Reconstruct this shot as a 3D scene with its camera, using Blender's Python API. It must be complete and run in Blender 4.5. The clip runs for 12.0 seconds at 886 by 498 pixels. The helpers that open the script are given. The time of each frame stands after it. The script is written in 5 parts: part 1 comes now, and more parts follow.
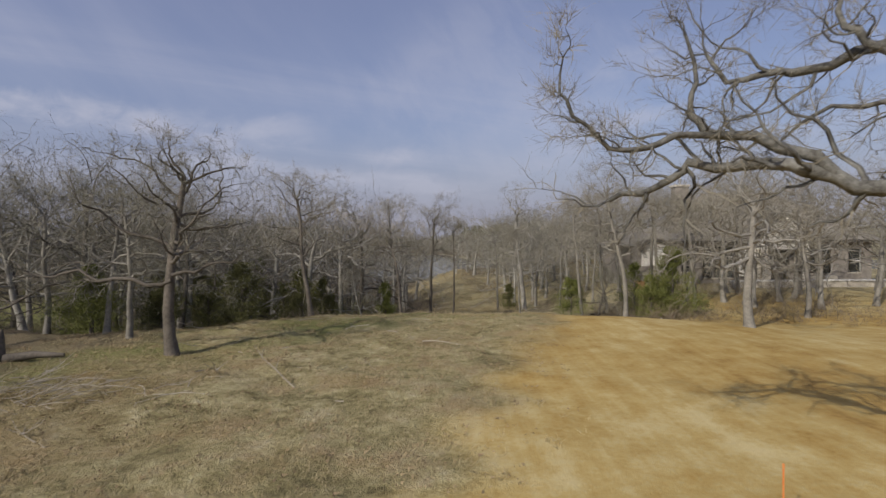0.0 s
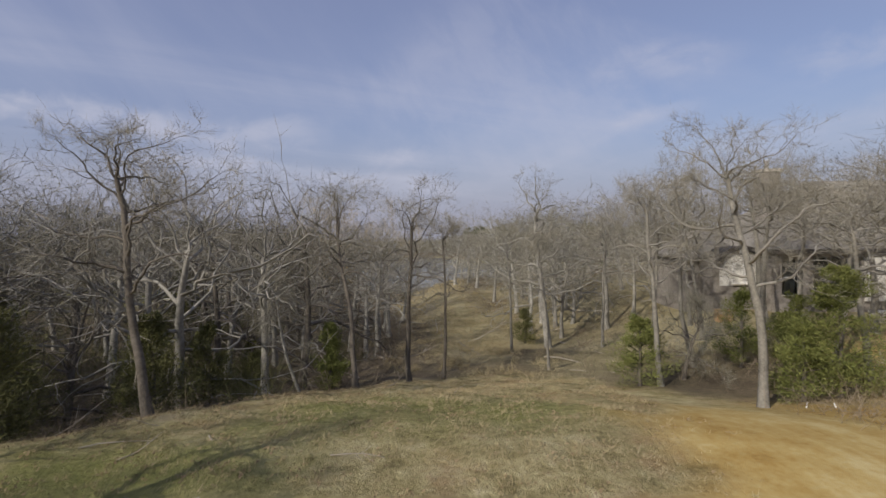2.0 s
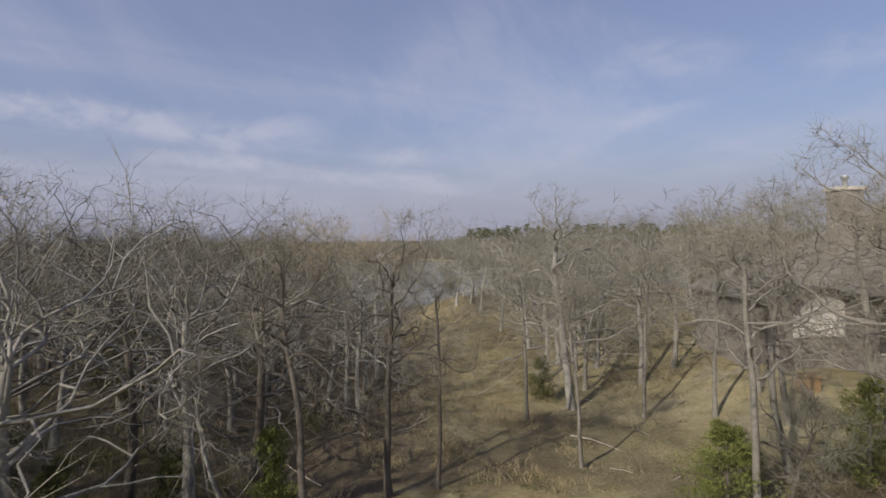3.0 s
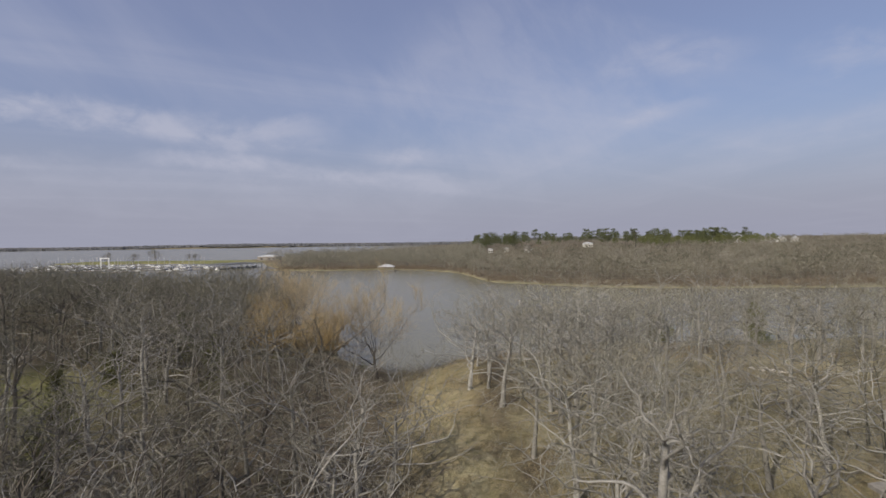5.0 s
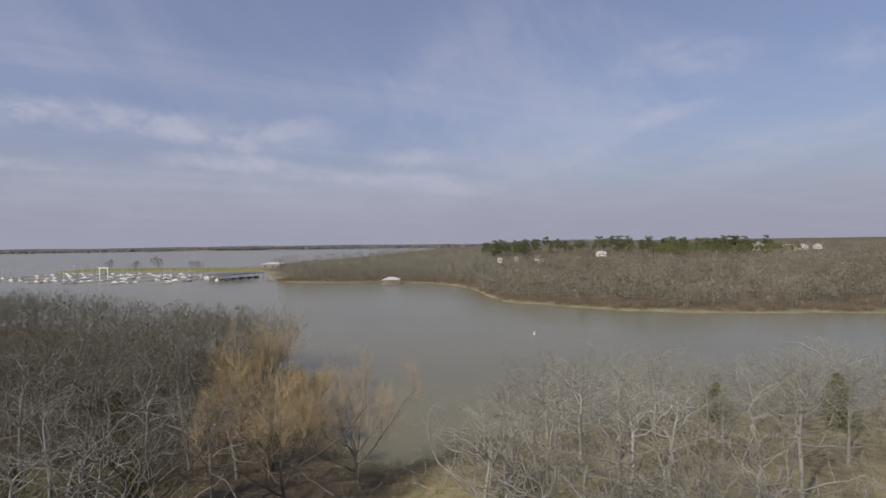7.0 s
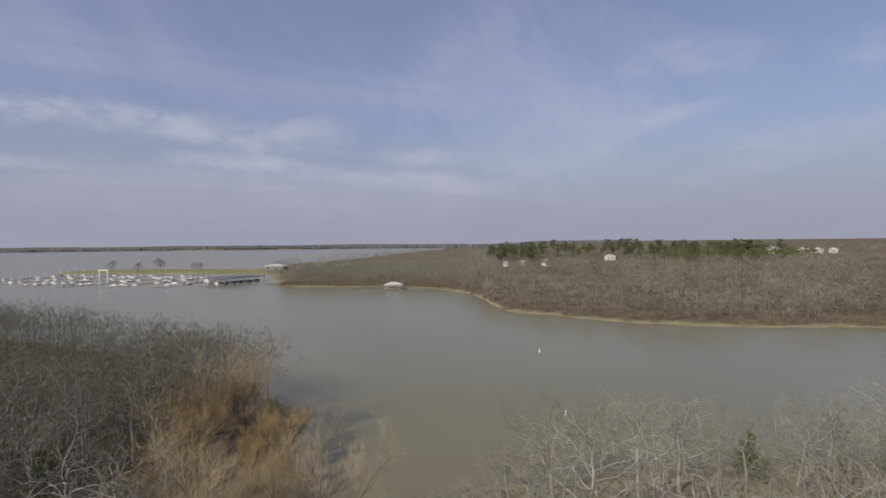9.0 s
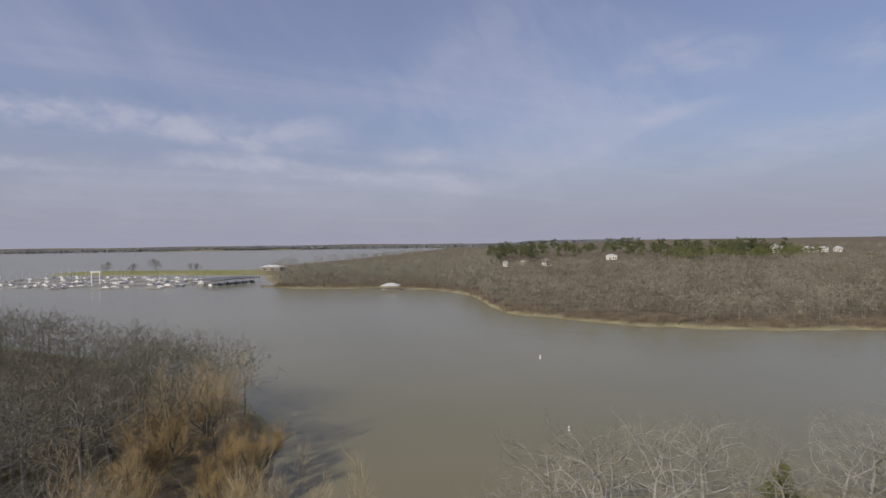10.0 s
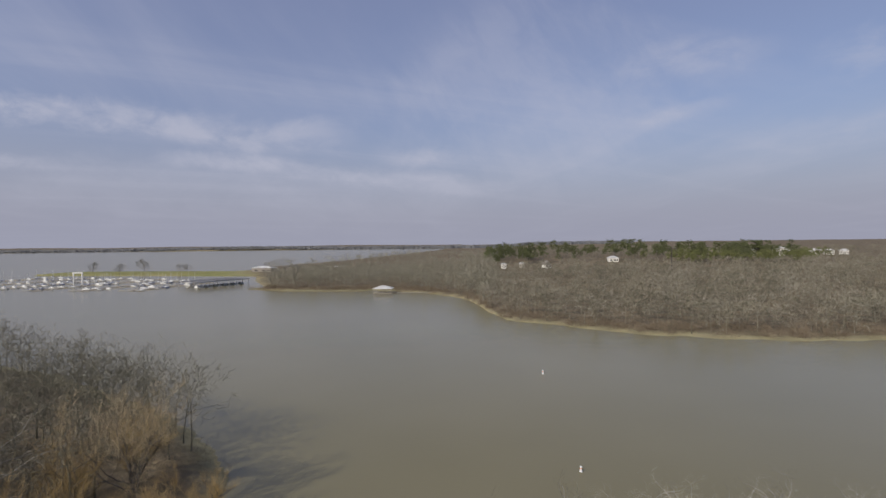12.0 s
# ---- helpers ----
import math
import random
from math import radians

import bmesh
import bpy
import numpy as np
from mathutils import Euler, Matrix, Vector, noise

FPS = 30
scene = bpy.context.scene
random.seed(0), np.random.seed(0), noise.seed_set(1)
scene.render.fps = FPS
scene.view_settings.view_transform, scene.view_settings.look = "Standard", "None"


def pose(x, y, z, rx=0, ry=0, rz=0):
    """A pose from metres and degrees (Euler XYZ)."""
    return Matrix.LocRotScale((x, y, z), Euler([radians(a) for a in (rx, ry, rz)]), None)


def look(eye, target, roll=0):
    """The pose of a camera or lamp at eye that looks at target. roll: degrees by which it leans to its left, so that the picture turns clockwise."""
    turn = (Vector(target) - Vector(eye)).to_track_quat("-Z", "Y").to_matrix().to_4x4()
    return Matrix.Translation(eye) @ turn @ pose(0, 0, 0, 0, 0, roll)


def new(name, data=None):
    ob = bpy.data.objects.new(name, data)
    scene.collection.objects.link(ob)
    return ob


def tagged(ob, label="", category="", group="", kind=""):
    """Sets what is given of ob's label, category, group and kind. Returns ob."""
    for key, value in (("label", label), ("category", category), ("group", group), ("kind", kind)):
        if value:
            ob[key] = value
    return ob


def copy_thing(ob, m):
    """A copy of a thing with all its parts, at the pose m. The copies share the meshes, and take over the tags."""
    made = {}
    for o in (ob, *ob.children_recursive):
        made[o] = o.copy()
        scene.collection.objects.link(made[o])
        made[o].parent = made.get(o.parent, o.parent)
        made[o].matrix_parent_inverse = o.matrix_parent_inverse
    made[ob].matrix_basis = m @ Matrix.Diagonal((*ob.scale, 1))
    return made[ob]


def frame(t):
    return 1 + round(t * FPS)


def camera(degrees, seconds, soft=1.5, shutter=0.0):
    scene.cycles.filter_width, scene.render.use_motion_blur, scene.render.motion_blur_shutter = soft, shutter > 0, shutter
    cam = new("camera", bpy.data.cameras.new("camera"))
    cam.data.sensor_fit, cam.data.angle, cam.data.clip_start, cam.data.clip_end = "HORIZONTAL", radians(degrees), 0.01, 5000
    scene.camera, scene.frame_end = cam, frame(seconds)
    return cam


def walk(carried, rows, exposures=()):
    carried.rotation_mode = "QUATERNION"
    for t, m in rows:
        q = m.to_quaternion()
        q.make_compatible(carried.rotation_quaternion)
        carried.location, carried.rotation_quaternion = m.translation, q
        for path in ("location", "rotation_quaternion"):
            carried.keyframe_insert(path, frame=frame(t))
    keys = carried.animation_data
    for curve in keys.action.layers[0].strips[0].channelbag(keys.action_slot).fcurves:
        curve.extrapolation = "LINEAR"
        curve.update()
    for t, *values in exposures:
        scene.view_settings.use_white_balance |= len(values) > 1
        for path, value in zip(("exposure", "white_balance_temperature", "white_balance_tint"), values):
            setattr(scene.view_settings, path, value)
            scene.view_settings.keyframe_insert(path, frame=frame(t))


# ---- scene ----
cam = camera(82.6, 12.0, soft=1.5, shutter=0.15)
PATH = [
    (0, (0.384, -0.45, 12.16), (0.353, 1.549, 12.126), -0.5),
    (0.5, (0.621, 3.454, 12.198), (0.59, 5.453, 12.165), -0.7),
    (1, (0.859, 7.86, 12.31), (0.831, 9.859, 12.278), -0.7),
    (1.5, (1.129, 12.482, 12.498), (1.093, 14.482, 12.465), -0.7),
    (2, (1.163, 17.103, 12.789), (1.123, 19.102, 12.758), -0.7),
    (2.5, (1.289, 21.43, 13.791), (1.241, 23.429, 13.757), -0.7),
    (3, (1.436, 25.58, 15.237), (1.383, 27.579, 15.204), -0.7),
    (3.5, (1.585, 29.845, 16.711), (1.526, 31.844, 16.679), -0.7),
    (5.5, (0.489, 46.283, 25.378), (0.409, 48.282, 25.342), -0.8),
    (6, (0.528, 51.327, 27.083), (0.441, 53.325, 27.049), -0.7),
    (6.5, (0.765, 55.475, 29.06), (0.67, 57.472, 29.027), -0.8),
    (7, (0.845, 59.512, 31.116), (0.737, 61.509, 31.085), -0.8),
    (9, (2.719, 70.337, 34.531), (2.583, 72.332, 34.498), -0.6),
    (9.5, (3.286, 74.441, 34.543), (3.148, 76.436, 34.509), -0.7),
    (10, (3.764, 78.86, 34.632), (3.627, 80.855, 34.598), -0.8),
    (10.5, (4.177, 83.229, 34.605), (4.042, 85.224, 34.572), -0.8),
    (11, (4.475, 87.337, 34.716), (4.342, 89.333, 34.685), -0.8),
    (11.5, (4.421, 91.166, 34.606), (4.29, 93.161, 34.576), -0.7),
    (12, (4.445, 94.827, 34.511), (4.316, 96.822, 34.481), -0.6),
]
walk(cam, [(t, look(eye, target, roll)) for t, eye, target, roll in PATH], [(0.0, 0.0, 6500, 11), (1.0, 0.02, 6500, 11), (2.5, 0.12, 6500, 11), (3.5, 0.07, 6500, 11), (5.5, 0.02, 6500, 11), (12.0, 0.0, 6500, 11)])

# ---- world and light ----
SUN_AZ = math.atan2(-0.66, -0.75)      # compass turn of the sun from +y, clockwise: behind and to the left of the start
SUN_EL = radians(34)
world = bpy.data.worlds.new("sky")
scene.world = world
world.use_nodes = True
wt = world.node_tree
wt.nodes.clear()
w_out = wt.nodes.new("ShaderNodeOutputWorld")
w_bg = wt.nodes.new("ShaderNodeBackground")
w_sky = wt.nodes.new("ShaderNodeTexSky")
w_sky.sky_type = "NISHITA"
w_sky.sun_disc = False
w_sky.sun_elevation = SUN_EL
w_sky.sun_rotation = SUN_AZ
w_sky.air_density, w_sky.dust_density, w_sky.ozone_density = 1.0, 2.0, 2.5
w_bg.inputs["Strength"].default_value = 0.105


def wnode(kind, **inputs):
    n = wt.nodes.new(kind)
    for k, v in inputs.items():
        n.inputs[k.replace("_", " ")].default_value = v
    return n


# Thin cirrus on a high flat layer: the way of view laid onto a plane overhead.
w_co = wt.nodes.new("ShaderNodeTexCoord")
w_sep = wt.nodes.new("ShaderNodeSeparateXYZ")
wt.links.new(w_co.outputs["Generated"], w_sep.inputs[0])
w_up = wt.nodes.new("ShaderNodeMath")
w_up.operation = "MAXIMUM"
w_up.inputs[1].default_value = 0.0
wt.links.new(w_sep.outputs["Z"], w_up.inputs[0])
w_add = wt.nodes.new("ShaderNodeMath")
w_add.inputs[1].default_value = 0.07
wt.links.new(w_up.outputs[0], w_add.inputs[0])
w_dx, w_dy = wt.nodes.new("ShaderNodeMath"), wt.nodes.new("ShaderNodeMath")
for n, a in ((w_dx, "X"), (w_dy, "Y")):
    n.operation = "DIVIDE"
    wt.links.new(w_sep.outputs[a], n.inputs[0])
    wt.links.new(w_add.outputs[0], n.inputs[1])
w_flat = wt.nodes.new("ShaderNodeCombineXYZ")
wt.links.new(w_dx.outputs[0], w_flat.inputs[0])
wt.links.new(w_dy.outputs[0], w_flat.inputs[1])


def turned(turn, scale, place):
    """The cloud layer turned by degrees, then stretched."""
    rot, mp = wt.nodes.new("ShaderNodeMapping"), wt.nodes.new("ShaderNodeMapping")
    rot.inputs["Rotation"].default_value = (0, 0, radians(turn))
    mp.inputs["Scale"].default_value = scale
    mp.inputs["Location"].default_value = place
    wt.links.new(w_flat.outputs[0], rot.inputs[0])
    wt.links.new(rot.outputs[0], mp.inputs[0])
    return mp.outputs[0]


def cirrus(turn, scale, seed, lo, hi, detail=6.0):
    nz = wt.nodes.new("ShaderNodeTexNoise")
    nz.inputs["Scale"].default_value = 1.0
    nz.inputs["Detail"].default_value = detail
    nz.inputs["Roughness"].default_value = 0.55
    nz.inputs["Distortion"].default_value = 0.5
    wt.links.new(turned(turn, scale, seed), nz.inputs["Vector"])
    mr = wt.nodes.new("ShaderNodeMapRange")
    mr.interpolation_type = "SMOOTHSTEP"
    mr.inputs["From Min"].default_value, mr.inputs["From Max"].default_value = lo, hi
    wt.links.new(nz.outputs["Fac"], mr.inputs["Value"])
    return mr


w_c1 = cirrus(-31, (0.22, 1.1, 1), (3.1, 1.7, 0), 0.46, 0.9)
w_c2 = cirrus(-100, (0.3, 0.9, 1), (7.3, 4.4, 0), 0.44, 0.85)


def wmath(op, a, b=None, c=None):
    n = wt.nodes.new("ShaderNodeMath")
    n.operation = op
    for i, v in enumerate((a, b, c)):
        if isinstance(v, (int, float)):
            n.inputs[i].default_value = v
        elif v is not None:
            wt.links.new(v, n.inputs[i])
    return n.outputs[0]


def eased(v, lo, hi):
    n = wt.nodes.new("ShaderNodeMapRange")
    n.interpolation_type = "SMOOTHSTEP"
    n.inputs["From Min"].default_value, n.inputs["From Max"].default_value = lo, hi
    wt.links.new(v, n.inputs["Value"])
    return n.outputs[0]


# Torn streaks of cloud over the lake: each from one point of the sky to another (slope to the east and up, for one ahead).
w_ahead = wmath("MAXIMUM", w_sep.outputs["Y"], 0.03)
w_uv = wt.nodes.new("ShaderNodeCombineXYZ")
wt.links.new(wmath("DIVIDE", w_sep.outputs["X"], w_ahead), w_uv.inputs[0])
wt.links.new(wmath("DIVIDE", w_sep.outputs["Z"], w_ahead), w_uv.inputs[1])


def streak(x0, y0, x1, y1, half, torn, seed):
    ln, turn = math.hypot(x1 - x0, y1 - y0), math.atan2(y1 - y0, x1 - x0)
    mp = wt.nodes.new("ShaderNodeMapping")
    mp.vector_type = "TEXTURE"
    mp.inputs["Location"].default_value = (x0, y0, 0)
    mp.inputs["Rotation"].default_value = (0, 0, turn)
    wt.links.new(w_uv.outputs[0], mp.inputs[0])
    sp = wt.nodes.new("ShaderNodeSeparateXYZ")
    wt.links.new(mp.outputs[0], sp.inputs[0])

    def fluff(scale, stretch, more):
        m2 = wt.nodes.new("ShaderNodeMapping")
        m2.inputs["Scale"].default_value = (scale, scale * stretch, 1)
        m2.inputs["Location"].default_value = (seed * 3.7 + more, seed * 1.9, seed)
        wt.links.new(mp.outputs[0], m2.inputs[0])
        nz = wt.nodes.new("ShaderNodeTexNoise")
        nz.inputs["Scale"].default_value, nz.inputs["Detail"].default_value = 1.0, 7.0
        nz.inputs["Roughness"].default_value, nz.inputs["Distortion"].default_value = 0.6, 0.4
        wt.links.new(m2.outputs[0], nz.inputs["Vector"])
        return nz.outputs["Fac"]

    shift = wmath("MULTIPLY_ADD", wmath("SUBTRACT", fluff(6, 1.6, 0), 0.5), half * 3.4, sp.outputs["Y"])
    across = eased(wmath("ABSOLUTE", shift), half * 1.3, 0.0)
    ends_in = wmath("MULTIPLY", eased(sp.outputs["X"], -0.05, 0.08), eased(sp.outputs["X"], ln + 0.06, ln - 0.1))
    body = eased(fluff(9, 2.2, 5), 0.44 - 0.28 / torn, 0.64)
    return wmath("MULTIPLY", wmath("MULTIPLY", across, ends_in), body)


w_veil = None
for x0, y0, x1, y1, half, torn, amount in (
    (-1.10, 0.318, -0.56, 0.238, 0.034, 1.0, 1.0), (-0.62, 0.240, -0.26, 0.198, 0.036, 1.6, 0.75),
    (-0.63, 0.180, 0.05, 0.098, 0.022, 1.2, 0.8), (-1.10, 0.178, -0.86, 0.170, 0.016, 1.2, 0.8),
    (-0.18, 0.170, -0.01, 0.162, 0.022, 1.6, 0.75), (0.28, 0.322, 0.56, 0.356, 0.034, 1.2, 0.45),
    (0.66, 0.326, 0.95, 0.404, 0.045, 1.2, 0.5), (-0.03, 0.47, 0.26, 0.08, 0.22, 0.8, 0.3),
    (0.30, 0.235, 0.49, 0.257, 0.02, 1.3, 0.5), (-1.0, 0.126, 0.0, 0.065, 0.07, 0.8, 0.4), (0.5, 0.16, 1.1, 0.30, 0.05, 1.2, 0.3),
):
    one = wmath("MULTIPLY", streak(x0, y0, x1, y1, half, torn, x0 * 5 + y1 * 11), amount)
    w_veil = one if w_veil is None else wmath("ADD", w_veil, one)
w_sum = wt.nodes.new("ShaderNodeMath")
w_sum.operation = "ADD"
w_sum.use_clamp = True
wt.links.new(wmath("MULTIPLY", wmath("ADD", w_c1.outputs[0], w_c2.outputs[0]), 0.5), w_sum.inputs[0])
wt.links.new(w_veil, w_sum.inputs[1])
w_amt = wt.nodes.new("ShaderNodeMath")
w_amt.operation = "MULTIPLY"
w_amt.inputs[1].default_value = 0.66
wt.links.new(w_sum.outputs[0], w_amt.inputs[0])


def laid(fac, below, colour):
    n = wt.nodes.new("ShaderNodeMixRGB")
    n.inputs["Color2"].default_value = (*colour, 1)
    if isinstance(fac, float):
        n.inputs["Fac"].default_value = fac
    else:
        wt.links.new(fac, n.inputs["Fac"])
    wt.links.new(below, n.inputs["Color1"])
    return n.outputs[0]


w_low = wt.nodes.new("ShaderNodeMapRange")
w_low.interpolation_type = "SMOOTHERSTEP"
w_low.inputs["From Min"].default_value, w_low.inputs["From Max"].default_value = 0.30, -0.04
wt.links.new(w_sep.outputs["Z"], w_low.inputs["Value"])
w_col = laid(0.40, w_sky.outputs[0], (3.0, 3.05, 4.9))
w_col = laid(w_low.outputs[0], w_col, (3.1, 3.2, 4.0))
w_thin = wmath("MULTIPLY_ADD", eased(w_sep.outputs["Z"], 0.0, 0.17), 0.8, 0.2)
w_col = laid(wmath("MULTIPLY", w_amt.outputs[0], w_thin), w_col, (4.7, 4.8, 5.7))
wt.links.new(w_col, w_bg.inputs["Color"])
wt.links.new(w_bg.outputs[0], w_out.inputs[0])

sun_data = bpy.data.lights.new("sun", "SUN")
sun_data.energy, sun_data.angle, sun_data.color = 3.5, radians(0.7), (1.0, 0.93, 0.82)
sun = new("sun", sun_data)
sun.matrix_world = look((-66, -75, 67.4), (0, 0, 0))


# ---- materials ----
def material(name, rough=0.9, metal=0.0):
    m = bpy.data.materials.new(name)
    m.use_nodes = True
    b = m.node_tree.nodes["Principled BSDF"]
    b.inputs["Roughness"].default_value = rough
    b.inputs["Metallic"].default_value = metal
    b.inputs["Specular IOR Level"].default_value = 0.25
    return m, m.node_tree, b


def node(nt, kind, **inputs):
    n = nt.nodes.new(kind)
    for k, v in inputs.items():
        n.inputs[k].default_value = v
    return n


def noise_tex(nt, vec, scale, detail=4.0, rough=0.55):
    n = node(nt, "ShaderNodeTexNoise", Scale=scale, Detail=detail, Roughness=rough)
    nt.links.new(vec, n.inputs["Vector"])
    return n.outputs["Fac"]


def ramp(nt, fac, stops):
    r = nt.nodes.new("ShaderNodeValToRGB")
    while len(r.color_ramp.elements) < len(stops):
        r.color_ramp.elements.new(0.5)
    for e, (at, c) in zip(r.color_ramp.elements, stops):
        e.position, e.color = at, (*c, 1)
    nt.links.new(fac, r.inputs[0])
    return r.outputs[0]


def mixed(nt, fac, a, b, blend="MIX"):
    n = nt.nodes.new("ShaderNodeMixRGB")
    n.blend_type = blend
    for s, i in ((fac, "Fac"), (a, "Color1"), (b, "Color2")):
        if isinstance(s, (int, float)):
            n.inputs[i].default_value = s
        elif isinstance(s, tuple):
            n.inputs[i].default_value = (*s, 1)
        else:
            nt.links.new(s, n.inputs[i])
    return n.outputs[0]


def bump(nt, b, height, strength, distance):
    n = node(nt, "ShaderNodeBump", Strength=strength, Distance=distance)
    nt.links.new(height, n.inputs["Height"])
    nt.links.new(n.outputs[0], b.inputs["Normal"])


def two_tone(name, dark, light, coarse, fine, rough=0.9, relief=0.5, depth=0.02, vary=0.0, metal=0.0):
    """Surface with stains and grain, in object space; vary: how far single things differ in tone."""
    m, nt, b = material(name, rough, metal)
    vec = nt.nodes.new("ShaderNodeTexCoord").outputs["Object"]
    a, g = noise_tex(nt, vec, coarse, 3), noise_tex(nt, vec, fine, 5, 0.65)
    c = ramp(nt, mixed(nt, 0.5, a, g), [(0.32, dark), (0.68, light)])
    if vary:
        info = nt.nodes.new("ShaderNodeObjectInfo")
        hsv = nt.nodes.new("ShaderNodeHueSaturation")
        mr = node(nt, "ShaderNodeMapRange")
        mr.inputs["To Min"].default_value, mr.inputs["To Max"].default_value = 1 - vary, 1 + vary
        nt.links.new(info.outputs["Random"], mr.inputs[0])
        nt.links.new(mr.outputs[0], hsv.inputs["Value"])
        nt.links.new(c, hsv.inputs["Color"])
        c = hsv.outputs[0]
    nt.links.new(c, b.inputs["Base Color"])
    bump(nt, b, g, relief, depth)
    return m


def stuff_mat(name, dark, light, rough=0.95, vary=0.3, through_light=0.0):
    """Twigs, leaves and brush: every piece differs a little in tone."""
    m, nt, b = material(name, rough)
    g = nt.nodes.new("ShaderNodeNewGeometry")
    vec = nt.nodes.new("ShaderNodeTexCoord").outputs["Object"]
    mx = mixed(nt, vary, noise_tex(nt, vec, 0.35, 3), g.outputs["Random Per Island"])
    nt.links.new(ramp(nt, mx, [(0.25, dark), (0.75, light)]), b.inputs["Base Color"])
    b.inputs["Specular IOR Level"].default_value = 0.1
    if through_light:
        b.inputs["Subsurface Weight"].default_value = 0.0
    return m


BARK = two_tone("oak_bark", (0.10, 0.093, 0.077), (0.33, 0.31, 0.265), 0.9, 9, relief=0.9, depth=0.03, vary=0.15)
BARK_PALE = two_tone("pale_bark", (0.135, 0.128, 0.108), (0.40, 0.38, 0.335), 0.8, 9, relief=0.8, depth=0.03, vary=0.15)
BARK_WHITE = two_tone("lichen_grey_bark", (0.18, 0.173, 0.148), (0.50, 0.48, 0.425), 0.8, 9, relief=0.8, depth=0.03, vary=0.15)
BARK_DARK = two_tone("dark_bark", (0.058, 0.05, 0.04), (0.19, 0.166, 0.136), 0.9, 9, relief=0.9, depth=0.03, vary=0.1)
TWIG = stuff_mat("oak_twigs", (0.15, 0.138, 0.108), (0.34, 0.315, 0.25))
TWIG_DARK = stuff_mat("dark_twigs", (0.15, 0.142, 0.108), (0.31, 0.295, 0.23))
TWIG_PALE = stuff_mat("pale_twigs", (0.18, 0.17, 0.122), (0.39, 0.368, 0.28))
TWIG_BUD = stuff_mat("budding_twigs", (0.155, 0.142, 0.104), (0.32, 0.298, 0.225))
WILLOW_PALE = stuff_mat("pale_willow_twigs", (0.30, 0.235, 0.14), (0.51, 0.42, 0.27))
WILLOW = stuff_mat("willow_twigs", (0.28, 0.195, 0.082), (0.49, 0.365, 0.178))
CEDAR = stuff_mat("cedar_leaves", (0.075, 0.09, 0.026), (0.225, 0.235, 0.075))
CEDAR_DARK = stuff_mat("dark_cedar_leaves", (0.065, 0.07, 0.028), (0.19, 0.182, 0.075))
PINE = stuff_mat("pine_needles", (0.048, 0.06, 0.027), (0.145, 0.158, 0.075))
PINE_PALE = stuff_mat("pale_pine_needles", (0.07, 0.082, 0.03), (0.19, 0.198, 0.082))
BRUSH = stuff_mat("brush_stems", (0.115, 0.09, 0.062), (0.27, 0.22, 0.155))
DRYGRASS = stuff_mat("dry_grass", (0.23, 0.18, 0.09), (0.48, 0.41, 0.25))
# Woods across the lake: air haze is mixed into this blue-grey base colour.
FAR_HAZE = stuff_mat("distant_woods", (0.13, 0.135, 0.145), (0.20, 0.205, 0.215))
LICHEN_BARK = two_tone("lichened_bark", (0.035, 0.031, 0.026), (0.25, 0.248, 0.225), 2.6, 11, relief=1.0, depth=0.03)
# Twigs coloured darker to stand in for the shaded gaps inside the woods.
TWIG_SHADE = stuff_mat("shaded_woods_twigs", (0.085, 0.08, 0.058), (0.215, 0.2, 0.15))
BRUSH_DARK = stuff_mat("dark_brush", (0.07, 0.062, 0.046), (0.17, 0.152, 0.115))
DEADLEAF = stuff_mat("dead_leaves", (0.17, 0.12, 0.065), (0.36, 0.275, 0.16))
LITTER = stuff_mat("fallen_wood", (0.22, 0.19, 0.15), (0.50, 0.45, 0.37))


# ---- mesh helpers ----
def tri_mesh(name, verts, tris):
    v, f = np.asarray(verts, np.float32), np.asarray(tris, np.int32)
    me = bpy.data.meshes.new(name)
    me.vertices.add(len(v))
    me.vertices.foreach_set("co", v.ravel())
    me.loops.add(f.size)
    me.loops.foreach_set("vertex_index", f.ravel())
    me.polygons.add(len(f))
    me.polygons.foreach_set("loop_start", np.arange(0, f.size, 3, dtype=np.int32))
    me.update(calc_edges=True)
    return me


def smooth_mesh(me):
    me.polygons.foreach_set("use_smooth", np.ones(len(me.polygons), bool))
    return me


def part_mesh(name, me, mat, parent, label=""):
    if not me.materials:
        me.materials.append(mat)
    ob = new(name, me)
    ob.parent = parent
    return tagged(ob, label)


def part(name, bm, mat, parent, label=""):
    me = bpy.data.meshes.new(name)
    bm.to_mesh(me)
    bm.free()
    return part_mesh(name, me, mat, parent, label)


def thing(name, m, label, category, group=""):
    ob = new(name)
    ob.empty_display_size = 0.2
    ob.matrix_basis = m
    return tagged(ob, label, category, group)


def box(bm, x0, x1, y0, y1, z0, z1, bev=0.0):
    """A box with optional worn edges, into bm."""
    r = bmesh.ops.create_cube(bm, size=1, matrix=Matrix.LocRotScale(((x0 + x1) / 2, (y0 + y1) / 2, (z0 + z1) / 2), None, (x1 - x0, y1 - y0, z1 - z0)))
    if bev:
        es = list({e for v in r["verts"] for e in v.link_edges})
        bmesh.ops.bevel(bm, geom=es, offset=bev, segments=1, affect="EDGES")
    return bm


def boxed(*a, bev=0.0):
    return box(bmesh.new(), *a, bev=bev)


